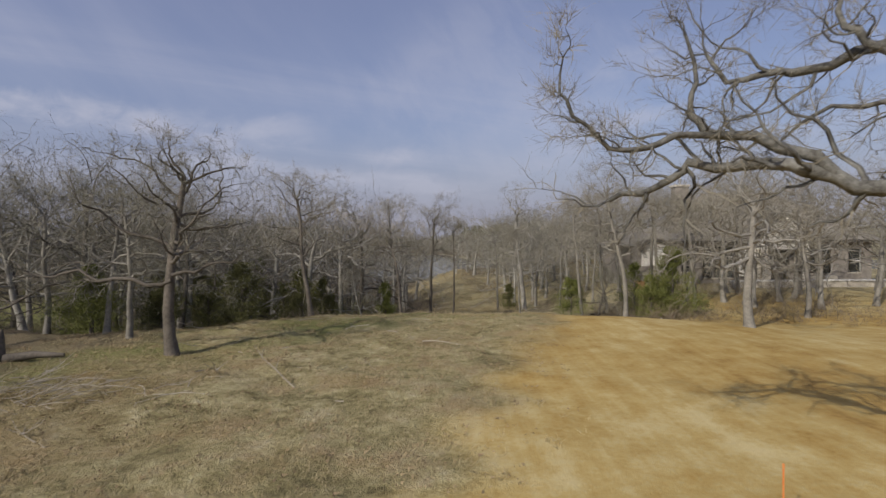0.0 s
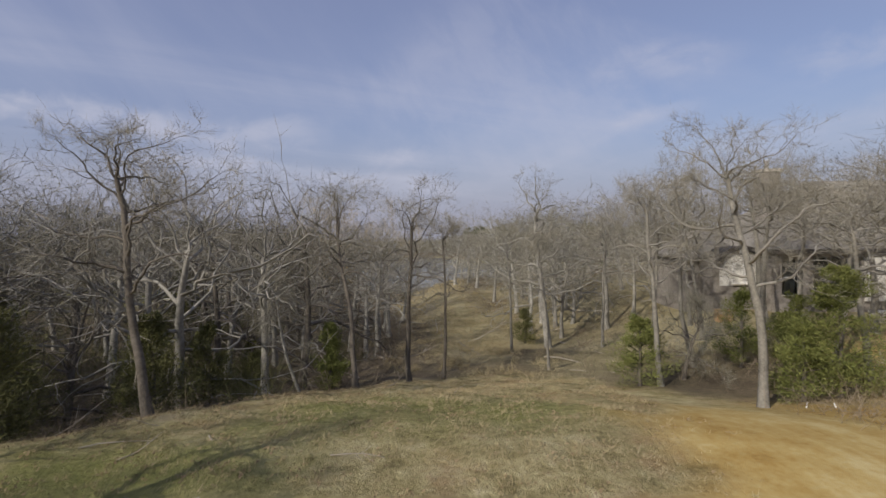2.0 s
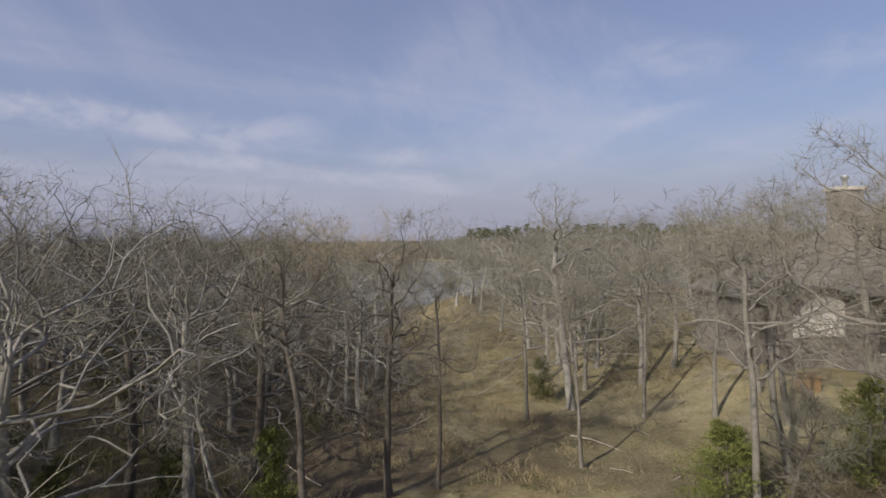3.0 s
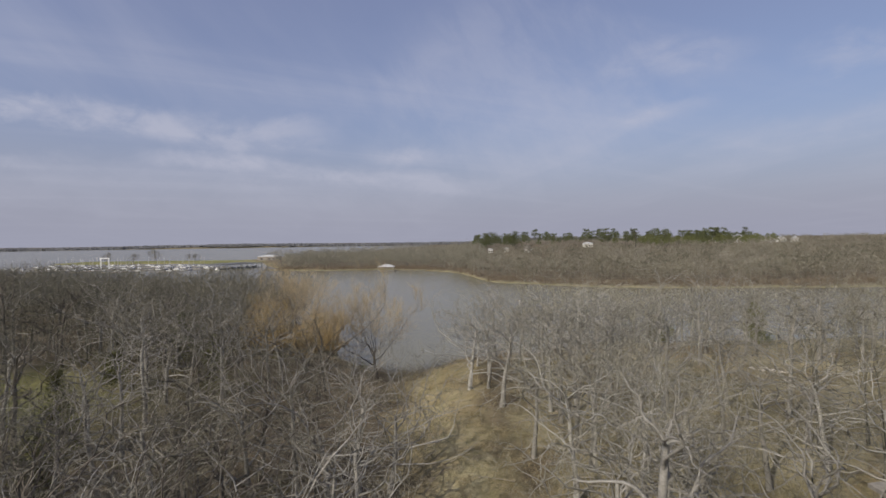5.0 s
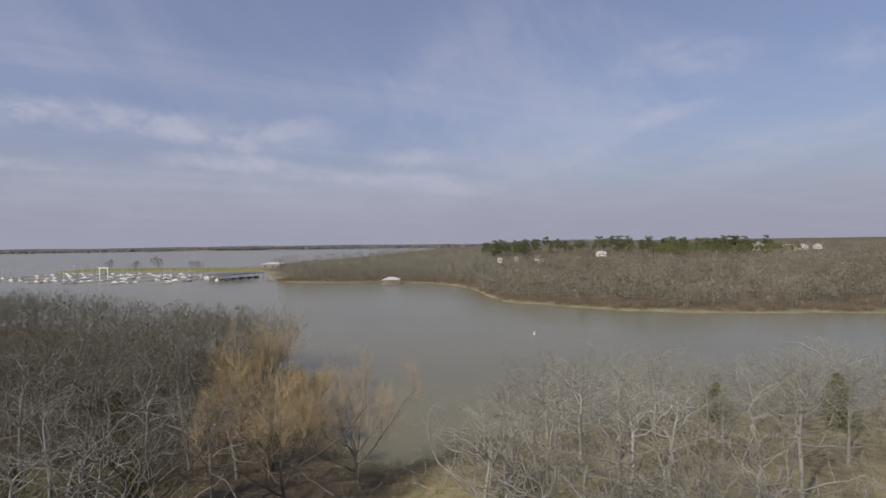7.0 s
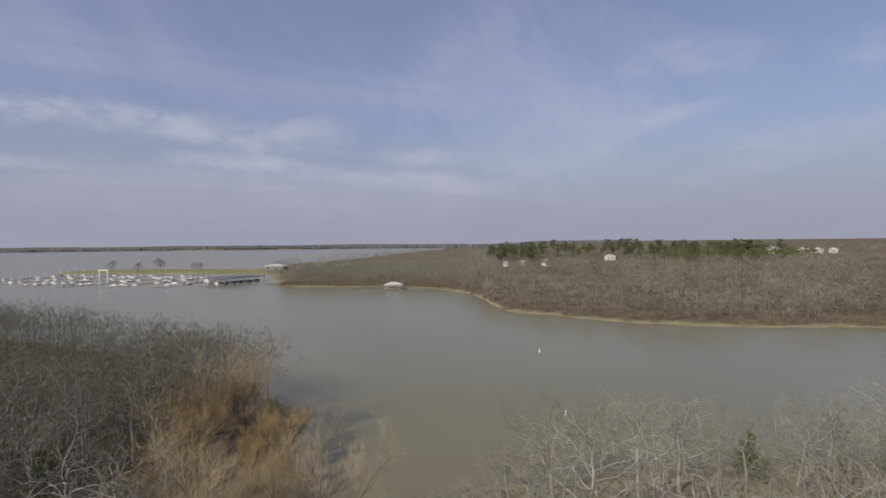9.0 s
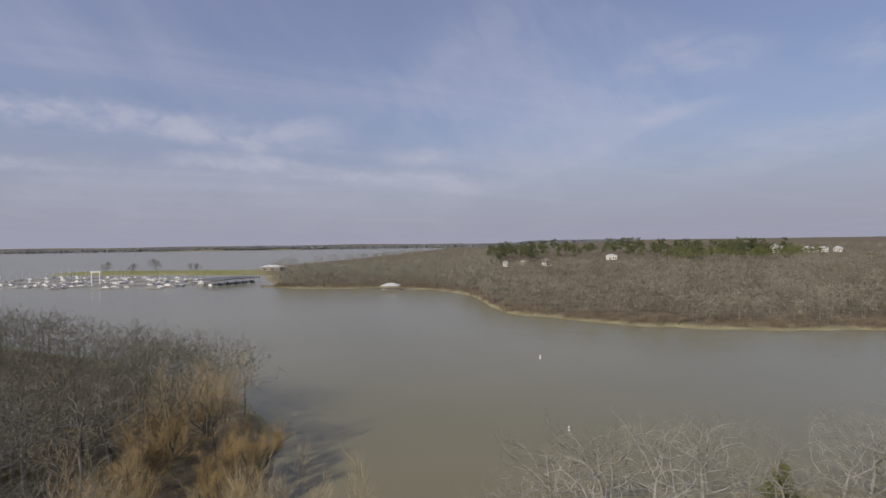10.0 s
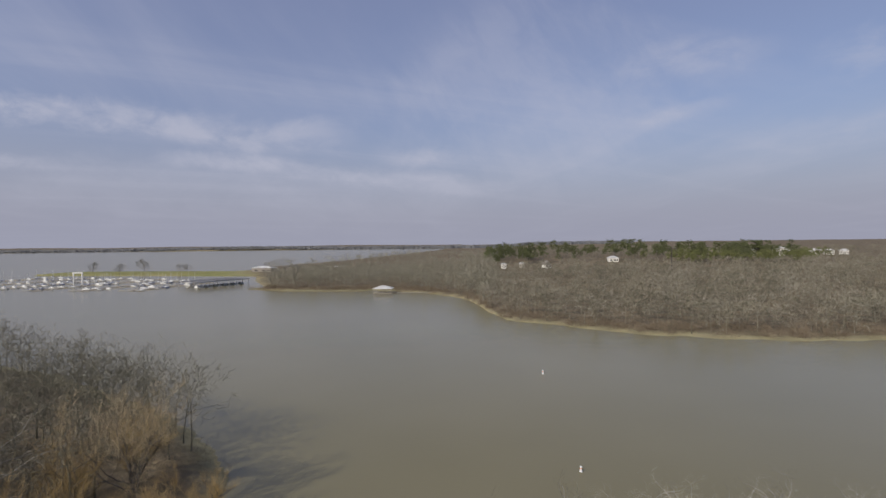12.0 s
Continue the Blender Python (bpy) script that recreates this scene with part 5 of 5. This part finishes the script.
# Long yellow grass along the open strip down to the cove.
straw_kinds = [brush_clump(70 + i, 0.7, 16, 0.012) for i in range(4)]
spots = []
while len(spots) < 1300:
    x, y = rng.uniform(-12, 12), rng.uniform(44, 132)
    if in_strip(x, y, 1.5) and fbm(x, y, 0.35) + rng.gauss(0, 0.2) > 0 and in_near(x, y, 1):
        spots.append((rng.randrange(4), x, y, gz(x, y), rng.uniform(0, 6.28), rng.uniform(0.5, 1.3)))
stuff("long_grass", scatter_mesh("long_grass", straw_kinds, spots), DRYGRASS, "long yellowed grass clumps on the open slope", "grass")
sticks = []
for i in range(6):
    o = ([], [])
    p = Vector((0, 0, 0.03))
    pts = wander(rng, p, Vector((1, 0, 0.08)), rng.uniform(0.8, 2.2), 4, 0.25, -0.02)
    tube(o, pts, [0.022, 0.019, 0.014, 0.01, 0.004], 4)
    for _ in range(3):
        s, d = along(pts, rng.uniform(0.3, 0.9))
        tube(o, [s, s + away(rng, d, 0.7) * 0.5], [0.01, 0.004], 3)
    sticks.append(o)
spots = [(rng.randrange(6), x, y, gz(x, y) + rng.uniform(0, 0.1), rng.gauss(0.2, 0.8), rng.uniform(0.25, 0.8)) for x, y in ((rng.gauss(-12.8, 1.9), rng.gauss(15.4, 0.9)) for _ in range(120))]
spots += [(rng.randrange(6), x, y, gz(x, y) + rng.uniform(0, 0.5), rng.uniform(0, 6.28), rng.uniform(0.8, 2.0)) for x, y in ((rng.gauss(-19, 2.5), rng.gauss(36, 1.8)) for _ in range(110))]
spots += [(rng.randrange(6), x, y, gz(x, y), rng.uniform(0, 6.28), rng.uniform(0.4, 1.3)) for x, y in ((rng.uniform(-18, 2), rng.uniform(11, 44)) for _ in range(60)) if x < -5 + 0.2 * y]
spots += [(rng.randrange(6), x, y, gz(x, y), rng.uniform(0, 6.28), rng.uniform(0.8, 2.4)) for x, y in ((rng.uniform(-25, 25), rng.uniform(46, 125)) for _ in range(260)) if in_near(x, y)]
stuff("fallen_branches", scatter_mesh("fallen_branches", sticks, spots), LITTER, "bleached fallen branches and twigs on the ground", "branches")

stump = thing("tree_stump", spin(-18.2, 19.8), "dark broken tree stump at the wood edge", "stump")
o = ([], [])
tube(o, [Vector((0, 0, -0.2)), Vector((0.05, 0, 0.5)), Vector((0.0, 0.1, 1.0)), Vector((0.15, 0.1, 1.35))], [0.34, 0.24, 0.2, 0.03], 9)
tube(o, [Vector((0.3, 0, 0.15)), Vector((1.3, 0.3, 0.25)), Vector((2.4, 0.5, 0.2))], [0.2, 0.16, 0.08], 8)
part_mesh("wood", tri_mesh("stump", *o), BARK_DARK, stump)

for i in range(15):
    x, y = rng.gauss(38.5, 1.3), rng.gauss(105, 1.0)
    o = bmesh.new()
    bmesh.ops.create_icosphere(o, subdivisions=1, radius=rng.uniform(0.22, 0.5))
    for v in o.verts:
        v.co = v.co * rng.uniform(0.8, 1.15)
        v.co.z *= 0.6
    e = thing("limestone_rock", spin(x, y, rng.uniform(0, 6)), "pale broken limestone rock in a dumped heap", "rock", "heap of pale rocks")
    part("rock", o, PALE_STONE, e)

# ---- on the lake ----
def buoy(x, y, s=1.0):
    e = thing("buoy", Matrix.Translation((x, y, 0)) @ Matrix.Scale(s, 4), "white marker buoy with an orange band on the lake", "buoy", "marker buoys")
    o = ([], [])
    tube(o, [Vector((0, 0, -0.5)), Vector((0, 0, 0.05)), Vector((0, 0, 0.12)), Vector((0, 0, 0.62))], [0.34, 0.34, 0.24, 0.22], 12)
    part_mesh("float", tri_mesh("float", *o), WHITE, e)
    o = ([], [])
    tube(o, [Vector((0, 0, 0.62)), Vector((0, 0, 0.82))], [0.226, 0.222], 12)
    part_mesh("band", tri_mesh("band", *o), ORANGE, e, "orange band")
    o = ([], [])
    tube(o, [Vector((0, 0, 0.82)), Vector((0, 0, 1.15)), Vector((0, 0, 1.2))], [0.22, 0.2, 0.03], 12)
    part_mesh("cap", tri_mesh("cap", *o), WHITE, e)
    return e


buoy(21.5, 226.2, 0.85)
buoy(19.8, 170.6, 0.7)

bh = thing("boathouse", Matrix.Translation((-58, 432, 0)), "small floating boathouse with a pale hip roof", "boathouse")
part("roof", hip(-6, 6, -4.5, 4.5, 3.2, 5.2, 0.5), PALE_ROOF, bh, "pale grey metal hip roof")
part("deck", boxed(-6.4, 6.4, -4.8, 4.8, 0.15, 0.5), PLANK, bh)
for x in (-5.6, 0, 5.6):
    for y in (-4.1, 4.1):
        part("post", boxed(x - 0.12, x + 0.12, y - 0.12, y + 0.12, 0.5, 3.2), PLANK, bh)
gang = thing("gangway", Matrix.Translation((-58, 432, 0)), "long low wooden gangway from boathouse to shore", "dock")
part("deck", boxed(6.5, 36, -0.8, 0.8, 0.3, 0.5), PLANK, gang)
for i in range(6):
    part("pile", boxed(8 + i * 5.2, 8.25 + i * 5.2, -0.9, -0.65, -1.5, 1.1), PLANK, gang)


# ---- marina ----
def hull(length, beam, free):
    """A boat's hull with a raked bow, rounded bilges and a flat transom."""
    bm = bmesh.new()
    rings = []
    for i in range(9):
        f = i / 8
        w = beam / 2 * (0.78 + 0.5 * f - 0.55 * f * f if f < 0.5 else 0.8925 * (1 - ((f - 0.5) / 0.5) ** 2.2) + 0.0)
        w = max(w, 0.03)
        x = length * (f - 0.5)
        z = free * (1 + 0.25 * f * f)
        rings.append([bm.verts.new(p) for p in ((x, -w, z), (x - 0.04 * length * f, -w * 0.85, 0.05), (x - 0.07 * length * f, 0, -0.35), (x - 0.04 * length * f, w * 0.85, 0.05), (x, w, z))])
    for a, b in zip(rings, rings[1:]):
        for k in range(4):
            bm.faces.new((a[k], a[k + 1], b[k + 1], b[k]))
        bm.faces.new((a[4], a[0], b[0], b[4]))
    bm.faces.new(rings[0][::-1])
    bm.faces.new(rings[-1])
    bmesh.ops.recalc_face_normals(bm, faces=bm.faces)
    return bm


def sailboat(length, cover, skin=WHITE):
    e = thing("sailboat", Matrix.Translation((0, -200, 0)), {WHITE: "white", GREY: "grey", NAVY: "dark blue"}[skin] + " sailboat with furled sail moored at the dock", "sailboat", "sailboats in the marina")
    part("hull", hull(length, length * 0.3, 1.0), skin, e)
    part("cabin", prism([(-0.1 * length, 1.0), (0.28 * length, 1.0), (0.22 * length, 1.55), (-0.08 * length, 1.75)], -length * 0.09, length * 0.09), WHITE, e)
    o = ([], [])
    tube(o, [Vector((0.08 * length, 0, 1.2)), Vector((0.08 * length, 0, length * 1.4))], [0.14, 0.10], 6)
    tube(o, [Vector((0.08 * length - 0.8, 0, length * 0.9)), Vector((0.08 * length, 0, length * 0.9))], [0.03, 0.03], 4)
    part_mesh("mast", tri_mesh("mast", *o), METAL, e, "bare metal mast")
    o = ([], [])
    tube(o, [Vector((0.08 * length, 0, 2.2)), Vector((-0.34 * length, 0, 2.1))], [0.2, 0.15], 6)
    part_mesh("boom", tri_mesh("boom", *o), cover, e, "furled sail on the boom")
    return e


def motorboat(length):
    e = thing("motorboat", Matrix.Translation((0, -200, 0)), "white motorboat with a raised cabin moored at the dock", "motorboat", "motorboats in the marina")
    part("hull", hull(length, length * 0.34, 1.4), WHITE, e)
    part("cabin", prism([(-0.3 * length, 1.3), (0.25 * length, 1.3), (0.12 * length, 2.5), (-0.28 * length, 2.7)], -length * 0.12, length * 0.12), WHITE, e)
    part("windscreen", prism([(0.15 * length, 1.75), (0.215 * length, 1.75), (0.14 * length, 2.4), (0.09 * length, 2.4)], -length * 0.121, length * 0.121), GLASS, e)
    return e


boats = [sailboat(9.5, NAVY), sailboat(8.2, WHITE), sailboat(10.5, NAVY, GREY), motorboat(10.0), sailboat(9.0, NAVY, NAVY)]
finger = bpy.data.meshes.new("finger_dock")
bm = boxed(-0.4, 0.4, -4.65, 4.65, -0.125, 0.125)
bm.to_mesh(finger)
bm.free()
used = set()
rng = random.Random(23)
for p0, p1 in (((-252, 452), (-234, 536)), ((-292, 452), (-268, 560)), ((-334, 458), (-306, 575)), ((-378, 470), (-348, 590)), ((-425, 485), (-392, 600)), ((-475, 500), (-440, 610))):
    p0, p1 = Vector((*p0, 0)), Vector((*p1, 0))
    d = (p1 - p0).normalized()
    ang = math.atan2(d.y, d.x)
    ln = (p1 - p0).length
    e = thing("pier", Matrix.Translation(p0) @ Matrix.Rotation(ang, 4, "Z"), "long grey floating pier with finger docks", "pier", "floating piers of the marina")
    part("walkway", boxed(0, ln, -1.2, 1.2, 0.25, 0.55), PLANK, e)
    n = int(ln / 7.5)
    for i in range(n):
        for side in (-1, 1):
            part_mesh("finger_dock", finger, PLANK, e).matrix_basis = Matrix.Translation((i * 7.5 + 0.8, side * 5.85, 0.375))
    for i in range(n):
        for side in (-1, 1):
            if rng.random() < 0.4:
                continue
            at = p0 + d * (i * 7.5 + 4.6) + Vector((-d.y, d.x, 0)) * side * 6.6
            k = rng.choice((0, 1, 1, 2, 2, 3, 4, 4))
            m = Matrix.Translation(at) @ Matrix.Rotation(ang + side * math.pi / 2 + rng.choice((0, math.pi)), 4, "Z") @ Matrix.Scale(rng.uniform(0.75, 0.98), 4)
            if k in used:
                copy_thing(boats[k], m)
            else:
                boats[k].matrix_basis = m
                used.add(k)

cd = thing("covered_dock", Matrix.Translation((-212, 500, 0)) @ Matrix.Rotation(radians(62), 4, "Z"), "long covered boat dock with a dark flat metal roof", "dock")
part("roof", prism([(-24, 4.3), (24, 4.3), (24, 4.6), (0, 5.1), (-24, 4.6)], -13, 13), DARK_ROOF, cd, "dark low metal roof")
part("fascia", boxed(-24.1, 24.1, -13.15, -13.0, 4.0, 4.7), PALE_ROOF, cd)
part("deck", boxed(-24, 24, -1.5, 1.5, 0.25, 0.55), PLANK, cd)
for i in range(9):
    for y in (-12.6, 0, 12.6):
        part("post", boxed(-23.6 + i * 5.85, -23.3 + i * 5.85, y - 0.15, y + 0.15, -1.5, 4.3), METAL, cd)
for i in range(6):
    copy_thing(boats[3], cd.matrix_basis @ Matrix.Translation((-20.4 + i * 8.0, -7, 0)) @ Matrix.Rotation(radians(90), 4, "Z") @ Matrix.Scale(0.8, 4))
for x, y, turn in ((-190, 752, 0.3), (-181, 757, 0.9), (-174, 762, 0.1)):
    copy_thing(boats[3], Matrix.Translation((x, y, gz(x, y) + 0.5)) @ Matrix.Rotation(turn, 4, "Z"))
lift = thing("boat_lift", Matrix.Translation((-338, 508, 0)), "tall white boat lift gantry at the marina", "gantry")
for x in (-4.2, 3.6):
    part("leg", boxed(x, x + 0.7, -0.4, 0.4, -1, 10.2), WHITE, lift)
part("beam", boxed(-4.8, 4.9, -0.5, 0.5, 10.204, 11.2), WHITE, lift)


def far_house(x, y, w, d, h, rise, turn, wall, roof, label, name="far_house"):
    e = thing(name, spin(x, y, radians(turn)), label, "house")
    part("wall", wall_with_holes(-w / 2, w / 2, 0, h, -d / 2, 0.3, [(-w * 0.35, -w * 0.2, 1, 2.4), (w * 0.05, w * 0.2, 1, 2.4), (w * 0.3, w * 0.42, 1, 2.4)]), wall, e)
    part("wall", boxed(-w / 2, w / 2, -d / 2 + 0.3, d / 2, -1, h - 0.02), wall, e)
    for a, b in ((-0.35, -0.2), (0.05, 0.2), (0.3, 0.42)):
        part("window", boxed(a * w, b * w, -d / 2 + 0.1, -d / 2 + 0.15, 1, 2.4), GLASS, e)
    part("roof", hip(-w / 2, w / 2, -d / 2, d / 2, h, h + rise, 0.5), roof, e)
    return e


far_house(-243, 672, 26, 13, 4.4, 2.2, -10, STONE, PALE_ROOF, "grey lakeside club building with a pale roof", "club_building")
far_house(-216, 692, 14, 9, 4.2, 1.8, -10, STONE, DARK_ROOF, "grey boat shed behind the club building", "boat_shed")
far_house(66, 540, 6, 6, 3.2, 4.0, 30, STUCCO, SHINGLE, "white gabled house half hidden in the woods")
far_house(30, 560, 4, 4, 4.0, 1.6, 10, STUCCO, PALE_ROOF, "small white house half hidden in the woods")
far_house(46, 556, 4, 4, 3.6, 1.6, 0, PALE_STONE, PALE_ROOF, "small cream house half hidden in the woods")
far_house(135, 585, 9, 7, 3.8, 1.8, 0, STUCCO, PALE_ROOF, "low white house in the woods")
for x, y, w, h in ((322, 690, 8, 6), (346, 686, 9, 8), (356, 690, 14, 5), (386, 690, 14, 5), (404, 694, 6, 4.5), (425, 700, 5, 4)):
    far_house(x, y, w, 10, h, 2.4, rng.uniform(-10, 10), STUCCO, PALE_ROOF, "large pale house on the far ridge")

pole = thing("utility_pole", spin(150, 480), "tall dark utility pole rising from the woods", "pole")
o = ([], [])
tube(o, [Vector((0, 0, -0.5)), Vector((0, 0, 21.5))], [0.42, 0.3], 8)
part_mesh("shaft", tri_mesh("shaft", *o), FASCIA, pole)
part("crossarm", boxed(-3.4, 3.4, -0.22, 0.22, 20.4, 20.85), FASCIA, pole)

# ---- pines on the far ridge and lone trees on the spit ----
def pine(seed, height, width):
    """A tall pine with a bare lower trunk and tufted boughs."""
    rng = random.Random(seed)
    trunk, crown = ([], []), ([], [])
    tube(trunk, [Vector((0, 0, -0.5)), Vector((0.2, 0, height * 0.6)), Vector((0, 0.2, height * 0.95))], [0.3, 0.2, 0.05], 5)
    for i in range(26):
        z = height * rng.uniform(0.38, 0.98)
        a = rng.uniform(0, 6.283)
        r = width / 2 * (1.15 - 0.75 * (z / height)) * rng.uniform(0.5, 1.2)
        c = Vector((math.cos(a) * r, math.sin(a) * r, z))
        tube(trunk, [Vector((0, 0, z - 0.6)), c], [0.07, 0.02], 3)
        for _ in range(26):
            p = c + Vector((rng.gauss(0, 0.9), rng.gauss(0, 0.9), rng.gauss(0, 0.5)))
            blade(crown, p, p + (unit(rng) + Vector((0, 0, 0.4))) * rng.uniform(0.8, 1.5), 0.32, unit(rng))
    return trunk, crown


kinds = [pine(i, 18, 13) for i in range(4)]
pine_meshes = [(smooth_mesh(tri_mesh("trunk", *t)), tri_mesh("crown", *c)) for t, c in kinds]
green_meshes = [(smooth_mesh(tri_mesh("trunk", *t)), tri_mesh("crown", *c)) for t, c in (pine(11, 15, 15), pine(12, 14, 16))]
rng = random.Random(77)
for i in range(150):
    x = rng.choice((rng.uniform(15, 60), rng.uniform(85, 330), rng.uniform(150, 330), rng.uniform(170, 330), rng.uniform(60, 160)))
    y = rng.uniform(580, 730) - 0.1 * abs(x - 150)
    e = thing("pine_tree", spin(x, y, rng.uniform(0, 6), rng.choice((0.5, 0.6, 0.7, 0.75, 0.85, 1.0))), "tall green pine on the far wooded ridge", "pine", "pines on the far ridge")
    tm, cm = rng.choice(pine_meshes)
    part_mesh("trunk", tm, BARK_DARK, e)
    part_mesh("crown", cm, PINE, e)
for i in range(46):
    x, y = rng.uniform(165, 335), rng.uniform(545, 610)
    e = thing("pine_tree", spin(x, y, rng.uniform(0, 6), rng.uniform(0.6, 0.85)), "broad yellow-green pine below the far ridge", "pine", "pines on the far ridge")
    tm, cm = green_meshes[i % 2]
    part_mesh("trunk", tm, BARK_DARK, e)
    part_mesh("crown", cm, PINE_PALE, e)
t, c = bare_tree(808, 10.0, 0.3, crown=1.3, base=0.22, leader=0.55, limbs=9, subs=4, tips=1, deep=2, twigs=5, twig_w=0.13, twig_len=1.4, sides=5, rise=(0.0, 0.8))
spit_trunk, spit_crown = smooth_mesh(tri_mesh("trunk", *t)), tri_mesh("crown", *c)
for x, y, s in ((-394, 678, 1.5), (-402, 645, 1.1), (-452, 668, 1.2), (-348, 676, 0.9), (-342, 680, 0.9)):
    e = thing("oak_tree", spin(x, y, s * 9, s), "lone leafless oak on the grassy spit", "oak tree")
    part_mesh("trunk", spit_trunk, BARK_DARK, e)
    part_mesh("crown", spit_crown, TWIG_SHADE, e)

# ---- shore across the lake ----
blobs = []
for i in range(5):
    o = ([], [])
    for _ in range(34):
        p = Vector((rng.gauss(0, 9), rng.gauss(0, 6), 0))
        blade(o, p, p + Vector((rng.gauss(0, 3), rng.gauss(0, 3), rng.uniform(6, 14))), rng.uniform(2, 4.5), Vector((1, rng.uniform(-0.6, 0.6), 0)).normalized())
    blobs.append(o)
spots = []
for _ in range(1500):
    x = rng.uniform(-3400, 700)
    y = float(np.interp(x, LAKE_X, LAKE_Y)) + rng.uniform(5, 130) ** 1.1
    spots.append((rng.randrange(5), x, y, gz(x, y), rng.uniform(-0.5, 0.5), rng.uniform(0.7, 1.3)))
stuff("distant_woods", scatter_mesh("distant_woods", blobs, spots), FAR_HAZE, "low line of woods across the lake, tinted blue-grey for haze", "woods")
